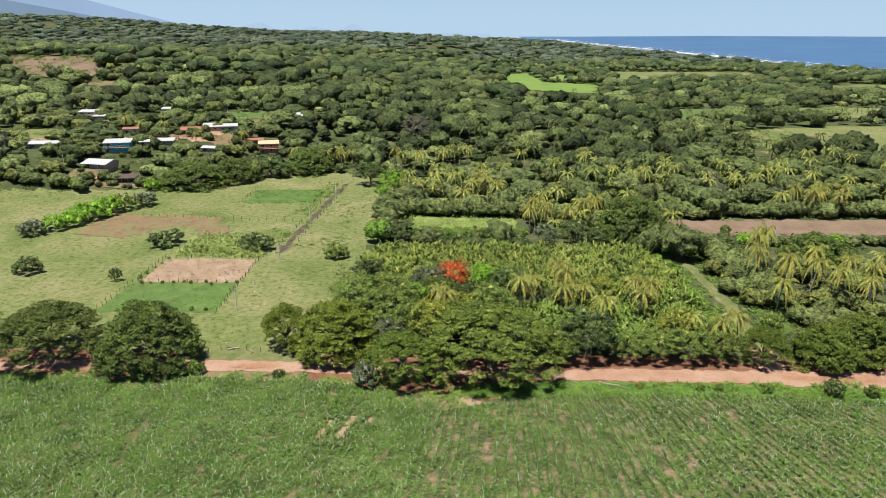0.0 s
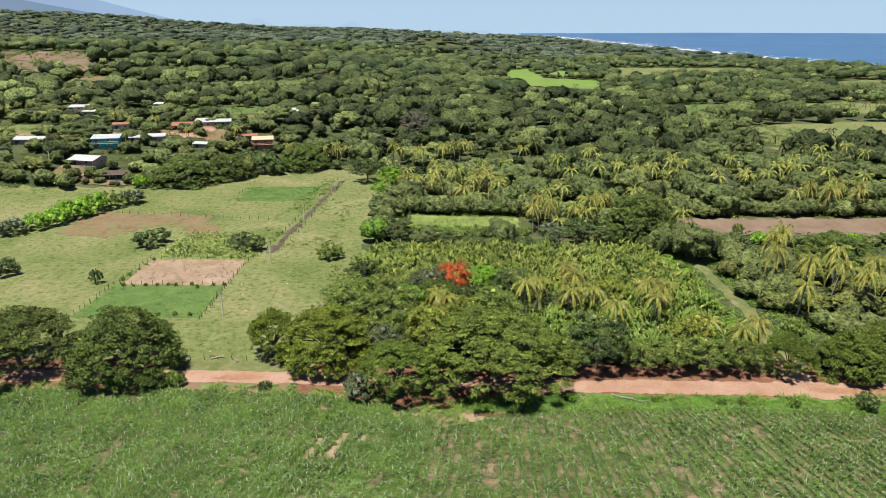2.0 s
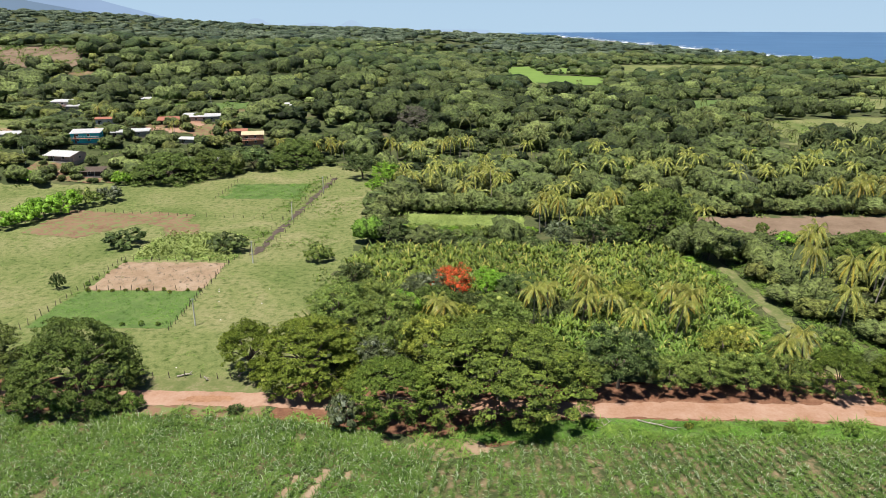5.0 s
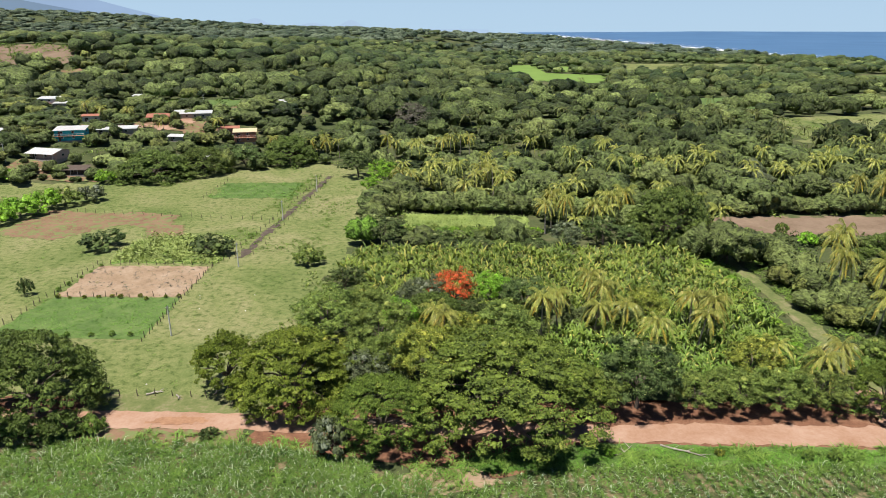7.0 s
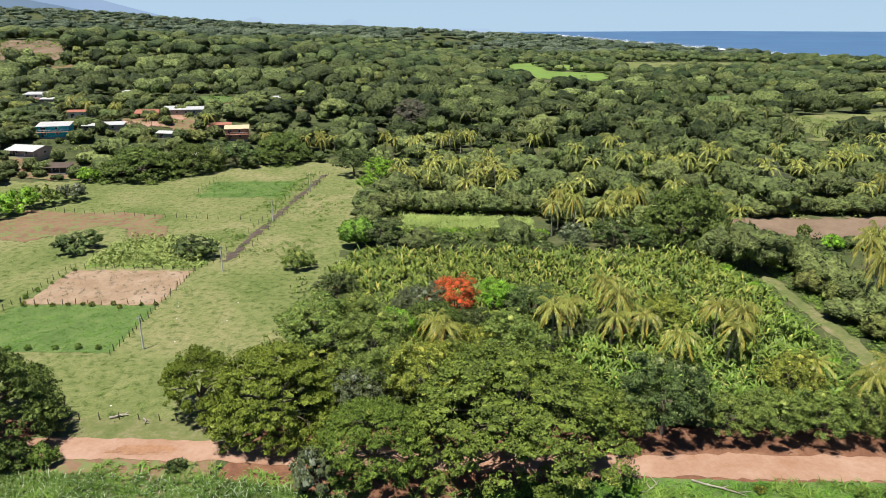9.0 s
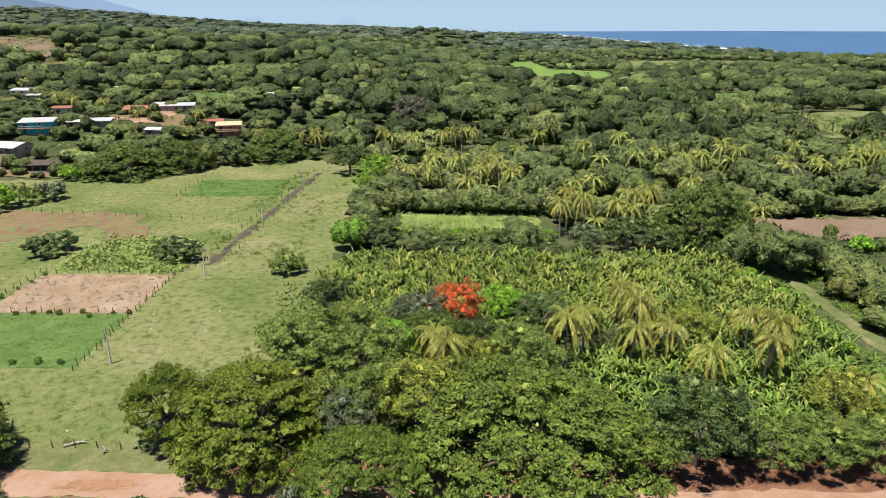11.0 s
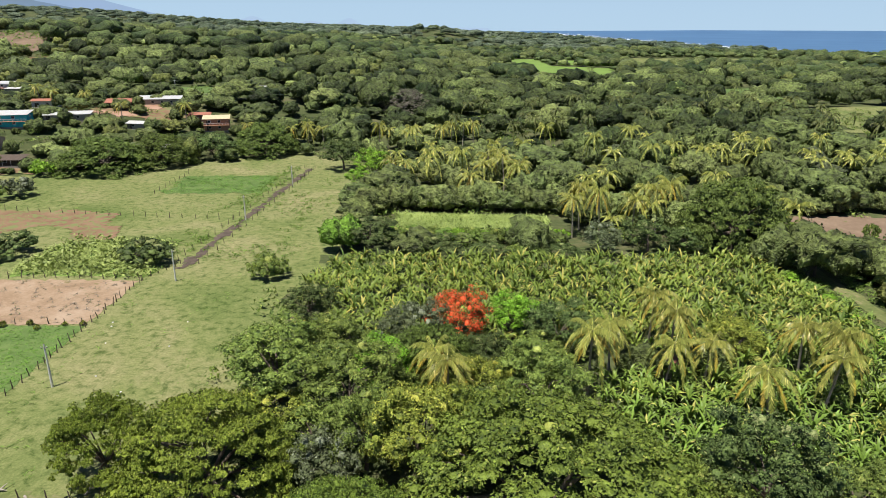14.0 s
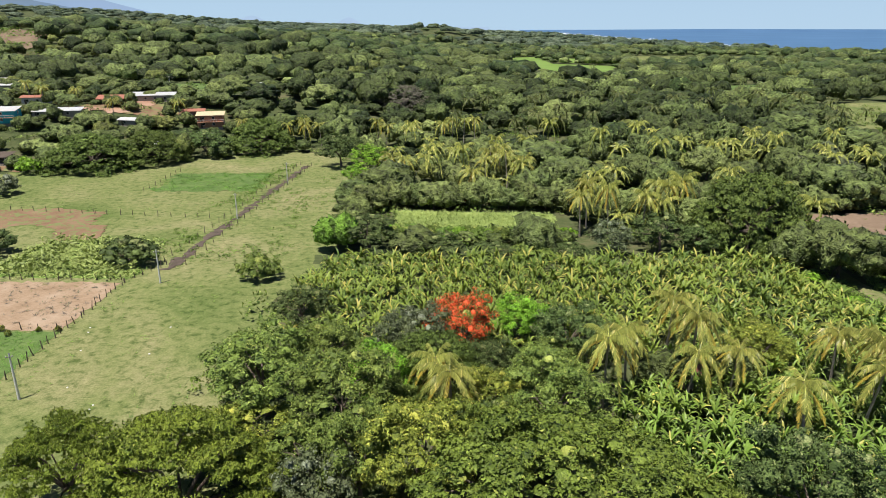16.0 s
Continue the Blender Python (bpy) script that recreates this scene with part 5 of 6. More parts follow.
def house(x, y, w, d, h, rot, style, roof, wall, label, windows=2, porch=0.0, front=7.0, storeys=1):
    e = new("house")
    e.matrix_basis = pose(x, y, land(x, y) - 0.2, 0, 0, rot)
    tagged(e, label, "house", "village houses")
    a, b, t = w / 2, d / 2, 0.18
    slab("plinth", -a - 0.15, a + 0.15, -b - 0.15 - porch, b + 0.15, -1.6, 0.25, "block_wall", e)
    slab("wall", -a, a, -b, -b + t, 0.25, h, wall, e)
    slab("wall", -a, a, b - t, b, 0.25, h, wall, e)
    slab("wall", -a, -a + t, -b + t, b - t, 0.25, h, wall, e)
    slab("wall", a - t, a, -b + t, b - t, 0.25, h, wall, e)
    o, rise = 0.55, (0.24 if style == "gable" else 0.13) * d
    if style == "gable":
        sheet_roof(-a - o, a + o, -b - o - porch, h + 0.1 - 0.24 * (o + porch) * 0.9, 0, h + rise * 0.5 + 0.12, roof, e)
        sheet_roof(-a - o, a + o, b + o, h + 0.1 - 0.2, 0, h + rise * 0.5 + 0.12, roof, e)
        for sx in (-1, 1):
            g = np.array([[sx * (a - 0.02), -b, h], [sx * (a - 0.02), b, h], [sx * (a - 0.02), 0, h + rise * 0.5], [sx * (a - t), -b, h], [sx * (a - t), b, h], [sx * (a - t), 0, h + rise * 0.5]])
            f = [np.array([[0, 1, 2], [5, 4, 3]]), np.array([[0, 3, 4, 1], [1, 4, 5, 2], [2, 5, 3, 0]])]
            part("gable", np_mesh("gable", g, f, [wall]), e)
    else:
        sheet_roof(-a - o, a + o, -b - o - porch, h + 0.12, b + o, h + 0.12 + rise, roof, e)
    if porch:
        for k in range(4):
            px = -a + 0.2 + k * (w - 0.4) / 3
            slab("post", px - 0.07, px + 0.07, -b - porch + 0.1, -b - porch + 0.24, 0.25, h - 0.05 - 0.2 * porch * (style == "gable"), "white_wall" if roof != "rust" else "dark_wood", e)
    for s in range(storeys):
        z = 0.25 + s * (h - 0.25) / storeys
        if s:
            slab("balcony", -a, a, -b - 1.3, -b - 0.003, z - 0.15, z, "orange_wall", e)
            for k in range(9):
                px = -a + 0.06 + k * (w - 0.12) / 8
                slab("baluster", px - 0.04, px + 0.04, -b - 1.28, -b - 1.2, z, z + 0.85, "white_wall", e)
            slab("balcony_rail", -a, a, -b - 1.3, -b - 1.18, z + 0.852, z + 0.93, "white_wall", e)
        for k in range(windows):
            px = -a + (k + 0.6) * w / (windows + 0.6)
            win = slab("window", px - 0.6, px + 0.6, -b - 0.05, -b + 0.02, z + 1.0, z + 2.1, "white_wall", e)
            slab("pane", px - 0.52, px + 0.52, -b - 0.06, -b - 0.03, z + 1.08, z + 2.02, "window", win, "dark window pane")
        px = -a + 0.35 * w / (windows + 0.6) - 0.2
        slab("door", px, px + 0.95, -b - 0.05, -b + 0.02, z, z + 2.05, "dark_wood", e)
        for sx in (-1, 1):
            win = slab("window", sx * a - 0.04, sx * a + 0.04, -0.6, 0.6, z + 1.0, z + 2.1, "white_wall", e)
            slab("pane", sx * a - 0.05, sx * a + 0.05, -0.52, 0.52, z + 1.08, z + 2.02, "window", win, "dark window pane")
    HOUSES.append((x, y, w / 2 + 1.5, min(front, 20) + d / 2))


house(-177, 357, 13, 8, 5.0, 14, "mono", "zinc", "teal_wall", "turquoise house with a pale sheet-metal roof", front=20, storeys=2)
house(-175, 333, 14, 8, 3.3, -14, "gable", "zinc", "pink_wall", "low pink house with a zinc roof and porch", porch=2.0, front=14)
house(-157, 321, 9, 5.5, 2.4, 6, "mono", "dark_wood", "dark_wood", "dark wooden shed with a weathered brown roof", 1, 1.5, 14)
house(-168, 319, 5, 2.2, 1.3, 8, "mono", "zinc", "dark_wood", "small lean-to with a white sheet roof", 0, 0, 12)
house(-189, 403, 11, 6, 3.2, 12, "gable", "rust", "white_wall", "white house with a red sheet roof", front=14)
house(-160, 374, 12, 6, 2.8, 14, "mono", "zinc", "block_wall", "block-walled house with a pale zinc roof", front=13)
house(-168, 370, 6, 5, 2.5, 14, "mono", "zinc", "block_wall", "small block outbuilding with a zinc roof", 1, 0, 22)
house(-155, 406, 11, 8, 3.2, 12, "gable", "rust", "orange_wall", "house with a rust-red corrugated roof", 2, 1.6, 26)
house(-141, 418, 20, 7, 3.0, 14, "mono", "zinc", "block_wall", "long block building with a white sheet roof", 4, 0, 26)
house(-150, 424, 7, 5, 2.8, 10, "mono", "zinc", "white_wall", "small white outbuilding with a zinc roof", 1, 0, 16)
house(-110, 478, 13, 6, 3.2, 8, "gable", "zinc", "white_wall", "white building with a wide zinc roof", 3, 0, 26)
house(-105, 471, 9, 5, 2.8, 4, "mono", "zinc", "white_wall", "white lean-to with a zinc roof", 1, 0, 22)
house(-103, 386, 11, 7, 5.4, 14, "mono", "cream_roof", "orange_wall", "two-storey orange house with a cream roof and balcony", front=13, storeys=2)
house(-113, 394, 9, 6, 3.4, 14, "gable", "rust", "orange_wall", "low house with a brown-red roof", 1, 0, 20)
house(-133, 374, 8, 6, 2.6, -10, "gable", "zinc", "block_wall", "small block house with a grey sheet roof", 1, 0, 20)
house(-244, 458, 11, 7, 5.2, 6, "mono", "zinc", "white_wall", "white two-storey house with a zinc roof", 2, 0, 30, 2)
house(-233, 452, 9, 5, 3.2, 4, "mono", "zinc", "block_wall", "block house with a white sheet roof", 1, 0, 28)
house(-203, 495, 11, 6, 3.0, 5, "mono", "zinc", "white_wall", "white building with a zinc roof behind trees", 1, 0, 30)
house(-214, 351, 15, 6, 2.8, 4, "mono", "zinc", "block_wall", "long low building with a zinc roof", 2, 0, 24)
house(-238, 333, 11, 6, 2.8, -8, "mono", "zinc", "block_wall", "low block house with a zinc roof", 1, 0, 22)
house(-112, 353, 5, 4, 2.4, 20, "mono", "zinc", "block_wall", "small hut with a patched zinc roof", 0, 0, 10)
house(35.5, 174, 5, 3.5, 2.2, 20, "gable", "rust", "block_wall", "small farm shed with a faded red roof", 0, 0, 6)

for i, (x, y, r, h) in enumerate(((-150, 396, 4, 5.5), (-168, 391, 5, 6), (-122, 402, 5.5, 7), (-128, 428, 6, 7), (-176, 414, 5, 6), (-160, 438, 6, 7), (-196, 378, 5, 6), (-186, 345, 5, 5.5), (-206, 394, 6, 7),
                                  (-119, 374, 5.5, 6), (-146, 364, 5, 6), (-150, 346, 6, 6), (-202, 422, 6, 7), (-124, 360, 5, 6), (-192, 364, 4, 5), (-140, 392, 3.5, 4.5), (-108, 414, 6, 7), (-216, 440, 6, 7),
                                  (-218, 372, 6, 6), (-224, 410, 6, 7), (-90, 396, 6, 7), (-163, 356, 4, 4.5), (-132, 350, 5, 6), (-205, 340, 5, 6), (-192, 318, 6, 6), (-208, 312, 6, 7), (-225, 318, 6, 7))):
    p = ROUND_MID[i % 3]
    p.thing("yard_tree", x, y, r / p.r, h / p.top, ("round", "dark", "rain", "round", "yellow")[i % 5], "leafy fruit tree beside village houses", "yard trees")
    TAKEN.append((x, y, r * 0.7))
for i, (x, y, h) in enumerate(((-183, 398, 8), (-170, 404, 7), (-196, 410, 9), (-142, 378, 8), (-118, 390, 8), (-86, 372, 9), (-66, 372, 9), (-58, 368, 10), (-52, 372, 9), (-60, 378, 10))):
    p = PALM_MID[i % 3]
    palm_thing(p, x, y, 0.9, h / p.top, "coconut palm beside village houses", "coconut palms")
    TAKEN.append((x, y, 2.2))

# ---- poles, fences, gate and dead wood ----
for i, q in enumerate(list(HOUSES)):
    for j, k in enumerate((-0.75, 0.55, -1.45, 1.4)):
        tree = j > 1
        x, y = q[0] + k * q[2] + rng.normal(0, 0.5), q[1] - (rng.uniform(1, 5) if tree else rng.uniform(6.5, 9.0))
        p = ROUND_MID[(i + j) % 3]
        p.thing("yard_tree" if tree else "yard_shrub", x, y, (rng.uniform(2.8, 3.8) if tree else rng.uniform(1.7, 2.5)) / p.r, (rng.uniform(4.5, 6.5) if tree else rng.uniform(1.9, 2.8)) / p.top,
                ("round", "dark", "weed", "dark")[(i + j) % 4], "leafy tree beside a village house" if tree else "leafy shrub in a village yard", "yard plants")


def concrete_pole(x, y, h, label):
    e = new("utility_pole")
    e.matrix_basis = pose(x, y, land(x, y), 0, 0, 20)
    part("shaft", np_mesh("shaft", *tube([(0, 0, -0.2), (0, 0, h * 0.5), (0, 0, h)], [0.19, 0.15, 0.11], 10), ["concrete"], smooth=True), e)
    slab("crossarm", -0.45, 0.45, -0.16, -0.115, h - 0.55, h - 0.45, "steel", e)
    for sx in (-0.38, 0.38):
        part("insulator", np_mesh("insulator", *tube([(sx, -0.14, h - 0.45), (sx, -0.14, h - 0.3), (sx, -0.14, h - 0.25)], [0.05, 0.06, 0.03], 8), ["white_wall"], smooth=True), e)
    return tagged(e, label, "utility pole", "utility poles")


for x, y in ((-57.4, 168.6), (-55.8, 211.6), (-54.3, 257.9), (-50.2, 299)):
    concrete_pole(x, y, 7.0, "slim grey concrete pole standing in the pasture")
concrete_pole(-188, 322, 8.0, "slim grey concrete pole beside the houses")
concrete_pole(-150, 462, 8.0, "slim grey concrete pole behind the houses")

POST = [np_mesh("post", *tube([(0, 0, -0.2), (0.02 * k, 0.01, 0.7), (0.04 * k, -0.02 * k, 1.35 + 0.1 * k)], [0.085 + 0.01 * k, 0.08, 0.06], 6), ["post_wood"]) for k in range(4)]


def fence(label, *runs, gap=2.6):
    e = None
    for (ax, ay), (bx, by) in runs:
        n = max(1, int(math.hypot(bx - ax, by - ay) / gap))
        for i in range(n + 1):
            x, y = ax + (bx - ax) * i / n + rng.normal(0, 0.12), ay + (by - ay) * i / n + rng.normal(0, 0.12)
            if e is None:
                e = new("fence")
                ox, oy = x, y
                e.matrix_basis = pose(x, y, land(x, y))
            p = part("post", POST[rng.integers(0, 4)], e)
            p.matrix_basis = pose(x - ox, y - oy, land(x, y) - land(ox, oy), rng.normal(0, 4), rng.normal(0, 4), rng.uniform(0, 360))
            s = rng.uniform(0.8, 1.15)
            p.scale = (1, 1, s)
    return tagged(e, label, "fence", "fences")


fence("row of rough wooden posts round the plots", ((-62.6, 166), (-62.9, 212)), ((-62.9, 212), (-58.5, 222)), gap=1.9)
fence("row of rough wooden posts beside the plots", ((-96.5, 166), (-95, 213)), gap=2.6)
fence("row of rough wooden posts between two plots", ((-94, 190), (-64, 190)), gap=3.0)
fence("row of rough wooden posts behind the dirt plot", ((-94, 213), (-64, 213)), gap=2.4)
fence("row of thin posts along the stony track", ((-60, 224), (-52.5, 330)), gap=4.2)
fence("row of thin posts along the stony track", ((-54.5, 222), (-48, 328)), gap=5.0)
fence("row of thin posts across the pasture", ((-94, 262), (-58, 258)), ((-130, 268), (-94, 262)), gap=3.5)
fence("roadside fence of weathered wooden posts", ((-57, 144.5), (-35, 144)), gap=2.8)
fence("row of thin posts at the top of the pasture", ((-92, 318), (-92, 288)), gap=4.0)


def board_gate(x, y, rot):
    e = new("gate")
    e.matrix_basis = pose(x, y, land(x, y), 0, 0, rot)
    for px in (-1.9, 1.9):
        slab("gate_post", px - 0.13, px + 0.13, -0.13, 0.13, -0.2, 1.75, "dark_wood", e, "thick dark gate post")
    for k in range(5):
        slab("board", -1.765, 1.765, -0.03, 0.03, 0.25 + 0.26 * k, 0.42 + 0.26 * k, "post_wood", e)
    return tagged(e, "closed gate of weathered horizontal boards", "gate")


board_gate(-61.0, 144.8, 4)


def dead_branch(x, y, rot, length, thick, label, z=0.0, seed=1):
    g = np.random.default_rng(seed)
    pts = [(length * t, length * 0.09 * math.sin(4 * t + seed), thick * 0.8 + 0.35 * g.random() * (t > 0.3) + z) for t in (0, 0.25, 0.5, 0.75, 1)]
    pieces = [tube(pts, [thick, thick * 0.9, thick * 0.7, thick * 0.5, thick * 0.15], 7)]
    for i in (1, 2, 3):
        p = Vector(pts[i])
        q = p + Vector((length * 0.16, length * g.normal(0, 0.16), g.uniform(-0.05, 0.4)))
        pieces.append(tube([p, p.lerp(q, 0.6), q], [thick * 0.5, thick * 0.35, thick * 0.1], 5))
    e = new("fallen_branch", np_mesh("fallen_branch", *join(pieces), ["pale_bark"], smooth=True))
    e.matrix_basis = pose(x, y, land(x, y) + 0.05, 0, 0, rot)
    return tagged(e, label, "fallen branch")


dead_branch(34.5, 129.4, -14, 7.5, 0.17, "long bleached fallen branch on the verge", 0, 2)
dead_branch(27, 127.4, 35, 4, 0.13, "bleached dead branch in a brush heap", 0, 3)
dead_branch(28.4, 127.0, 100, 3, 0.1, "bleached dead branch in a brush heap", 0, 4)
dead_branch(-52.5, 144.9, 8, 3.0, 0.24, "bleached log resting by the fence", 0.0, 5)
dead_branch(-47, 144.6, -60, 2.0, 0.16, "broken weathered stump by the fence", 0.0, 6)
dead_branch(-40.2, 144.7, 80, 1.8, 0.16, "broken weathered stump by the fence", 0.0, 7)
dead_branch(-66, 133.8, 140, 4, 0.12, "bleached dead branch at the road's edge", 0.0, 8)

for i, (x, y) in enumerate([(-93 + 3.2 * k, 189.2 + 0.3 * math.sin(k * 5)) for k in range(10)] + [(-94.5 + 0.2 * k, 193 + 4.6 * k) for k in range(5)] + [(-88 + 4.5 * k, 168.5) for k in range(6)]):
    p = SHRUB[i % 3]
    s = rng.uniform(0.16, 0.32)
    x, y = x + rng.normal(0, 0.5), y + rng.normal(0, 0.3)
    p.thing("sapling", x, y, s * 0.8, s * 1.3, "yellow" if i < 10 else "weed", "young yellow-green sapling planted along the fence", "saplings")

STONE = []
for k in range(3):
    bm = bmesh.new()
    bmesh.ops.create_icosphere(bm, subdivisions=1, radius=0.17)
    for v in bm.verts:
        v.co = v.co * (1 + 0.3 * noise.noise(v.co * 3 + Vector((k, 0, 0))))
        v.co.z *= 0.6
    me = bpy.data.meshes.new("stone")
    bm.to_mesh(me)
    bm.free()
    me.materials.append(M["concrete"])
    STONE.append(me)
for i in range(9):
    x, y = rng.uniform(-60, -38), rng.uniform(147, 195)
    o = new("stone", STONE[i % 3])
    o.matrix_basis = pose(x, y, 0.1, 0, 0, rng.uniform(0, 360))
    tagged(o, "pale stone lying in the pasture grass", "stone", "stones")

p = RAIN_BACK[2]
p.thing("bare_tree", -21, 463, 15 / p.r, 13 / p.top, "bare", "wide greyish tree with few leaves", "")
TAKEN.append((-21, 463, 13))

# ---- banana grove ----
spots = []
for poly, gap in ((BANANA_FRONT, 2.2), (BANANA_BACK, 2.35)):
    for gx in np.arange(-30, 80, gap):
        for gy in np.arange(144, 223, gap):
            x, y = gx + rng.normal(0, 0.55), gy + rng.normal(0, 0.55)
            if inside(poly, x, y) and all((x - tx) ** 2 + (y - ty) ** 2 > (tr * 0.95) ** 2 for tx, ty, tr in TAKEN):
                spots.append((x, y, rng.uniform(0.8, 1.2), rng.uniform(0.85, 1.25), rng.integers(0, 3)))
spots.sort(key=lambda q: q[1])
for i, (x, y, s, h, k) in enumerate(spots[:240]):
    banana_thing(BANANA[k], x, y, s, h, i < 110)
v, f = scatter([b.leaf for b in BANANA], spots[240:], rng)
tagged(new("banana_grove", np_mesh("banana_grove", v, f, ["banana"])), "dense grove of banana plants with yellowing leaves", "banana plants", kind="stuff")

# ---- woods ----
domes = []
for gx in np.arange(-330, 340, 23.0):
    for gy in np.arange(150, 345, 23.0):
        x, y, r = gx + rng.normal(0, 5), gy + rng.normal(0, 5), rng.uniform(6.5, 11.5)
        if abs(x) > 0.72 * y + 25 or rng.random() < 0.2 or x < -60 or (abs(x - 6) < 15 and y > 305) or (x > 84 and y < 232) or not free(x, y, 1.1, r * 0.9):
            continue
        domes.append((x, y, r))
        TAKEN.append((x, y, r * 0.85))
for i, (x, y, r) in enumerate(domes):
    p = RAIN_BACK[i % 3] if y < 190 and x < 84 else RAIN_MID[i % 3]
    p.thing("woodland_tree", x, y, r / p.r, rng.uniform(8.5, 12.5) / p.top, ("rain_b", "rain_b", "rain", "rain_b", "dark")[i % 5], "broad umbrella-shaped tree above a mixed grove", "woodland trees")
near = []
for gx in np.arange(-340, 345, 9.3):
    for gy in np.arange(146, 345, 9.3):
        x, y = gx + rng.normal(0, 2.2), gy + rng.normal(0, 2.2)
        if abs(x) < 0.72 * y + 25 and free(x, y, 1.0, 3.6):
            near.append((x, y))
count = 0
merged = {"round": [], "dark": [], "yellow": [], "grey": [], "lime": []}
palm_spots = []
for x, y in near:
    grove = x > -20 and y > 235
    if x > 84 and y < 232 and y > 205:
        continue
    if grove and rng.random() < 0.36:
        palm_spots.append((x, y, rng.uniform(0.85, 1.1), rng.uniform(0.8, 1.35), rng.integers(0, 3)))
        continue
    q = rng.random()
    c = "dark" if q < 0.42 else "round" if q < 0.84 else "yellow" if q < 0.91 else "grey" if q < 0.97 or y < 215 else "lime"
    h = rng.choice((4.0, 5.5, 6.5, 8.0, 9.5)) * rng.uniform(0.85, 1.1)
    if x > 84 and 150 < y < 232:
        h, c = min(h, 5.0), "yellow" if q < 0.45 else "round"
    if count < 190 and y < 330:
        p = ROUND_BACK[count % 3] if y < 215 and x < 84 else ROUND_MID[count % 3]
        p.thing("woodland_tree", x, y, rng.uniform(3.2, 4.4) * (0.7 + h / 18) / p.r * 1.15, h / p.top, c, "leafy woodland tree in a mixed grove", "woodland trees")
        count += 1
    else:
        merged[c].append((x, y, rng.uniform(0.75, 1.15), h / 8.5, rng.integers(0, 3)))
for c, sp in merged.items():
    if sp:
        v, f = scatter([p.leaf for p in ROUND_MID], sp, rng)
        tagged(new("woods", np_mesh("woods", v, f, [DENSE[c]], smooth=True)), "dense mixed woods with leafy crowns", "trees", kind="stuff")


def crown(seed, r, top, lobes, n, sprays, size, broad=True):
    g = np.random.default_rng(seed)
    return lumpy_dome(g, r, top, lobes, n, 0.15, 0.75 if broad else 1.0, sprays, size, 2.0 if broad else 2.3)


MID_CROWN = [crown(90 + i, (8.5, 7.5, 6.0, 5.5, 7.0, 5.0)[i], (11.0, 9.5, 10.5, 8.5, 9.0, 11.0)[i], (80, 66, 50, 46, 60, 44)[i], 19, 280, 0.66, i in (0, 1, 4)) for i in range(6)]
MID_LIGHT = [crown(190 + i, (8.5, 7.5, 6.0, 6.5, 5.0)[i], (11.0, 10.0, 11.0, 9.0, 12.0)[i], (56, 46, 36, 40, 32)[i], 15, 95, 0.9, i in (0, 1, 3)) for i in range(5)]
FAR_CROWN = [crown(100 + i, (9.5, 8.5, 7.5, 9.0)[i], (12, 10.5, 12, 9.5)[i], (26, 22, 18, 24)[i], 8, 14, 1.35, i != 2) for i in range(4)]
REMOTE_CROWN = [crown(110 + i, 15, (13, 11, 14)[i], 7, 6, 0, 4.5) for i in range(3)]
PALM_FAR = [palm(120 + i, (10.0, 11.5)[i], 5.0, 11, 5, 0, 0.9) for i in range(2)]


def woods(y0, y1, gap, crowns, colours, label, wide=0.74, palms=0.0, coast=False):
    byc = {c: [] for c in dict.fromkeys(colours)}
    pal = []
    for gy in np.arange(y0, y1, gap):
        half = wide * gy + 40
        for gx in np.arange(-half, min(half, 900), gap):
            x, y = gx + rng.normal(0, gap * 0.24), gy + rng.normal(0, gap * 0.24)
            if x > shore(y) - 120 or not free(x, y, 1.0, 5.0 if y < 700 else 0.0):
                continue
            q = noise.noise(Vector((x / 110, y / 170, 1.7)))
            if noise.noise(Vector((x / 75, y / 110, 8.3))) > 0.6:
                continue
            if palms and (x > 0) and rng.random() < palms * (0.8 if (x > 320 or y < 520) else 0.25):
                pal.append((x, y, rng.uniform(0.9, 1.2), rng.uniform(0.9, 1.25), rng.integers(0, 2)))
                continue
            i = int(np.clip((0.5 * q + 0.45 + rng.normal(0, 0.34)) * len(colours) / 0.9, 0, len(colours) - 1))
            big = rng.random() < 0.27
            if big:
                i = int(rng.integers(0, len(colours) - 1))
            byc[colours[i]].append((x, y, rng.uniform(1.1, 1.55) if big else rng.uniform(0.6, 1.0), (rng.uniform(1.0, 1.4) if big else rng.uniform(0.45, 0.95)) * (0.72 if -270 < x < -80 and y < 480 else 1), rng.integers(0, len(crowns))))
    for c, sp in byc.items():
        if sp:
            v, f = scatter(crowns, sp, rng)
            tagged(new("woods", np_mesh("woods", v, f, [c], smooth=True)), label, "trees", kind="stuff")
    if pal:
        v, f = scatter([p.leaf for p in PALM_FAR], pal, rng)
        tagged(new("palm_grove", np_mesh("palm_grove", v, f, ["palm_far"])), "palm crowns standing above the woods", "palm trees", kind="stuff")


if palm_spots:
    v, f = scatter([p.leaf for p in PALM_MID], palm_spots, rng)
    tagged(new("palm_grove", np_mesh("palm_grove", v, f, ["palm"])), "grove of coconut palms with arching fronds", "palm trees", kind="stuff")
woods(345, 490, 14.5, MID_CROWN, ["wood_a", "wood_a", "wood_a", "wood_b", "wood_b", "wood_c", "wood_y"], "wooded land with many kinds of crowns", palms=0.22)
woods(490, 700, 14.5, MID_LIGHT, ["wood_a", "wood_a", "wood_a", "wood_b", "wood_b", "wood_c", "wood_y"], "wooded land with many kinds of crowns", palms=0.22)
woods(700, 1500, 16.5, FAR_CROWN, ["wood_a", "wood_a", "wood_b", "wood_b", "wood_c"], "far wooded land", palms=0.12)
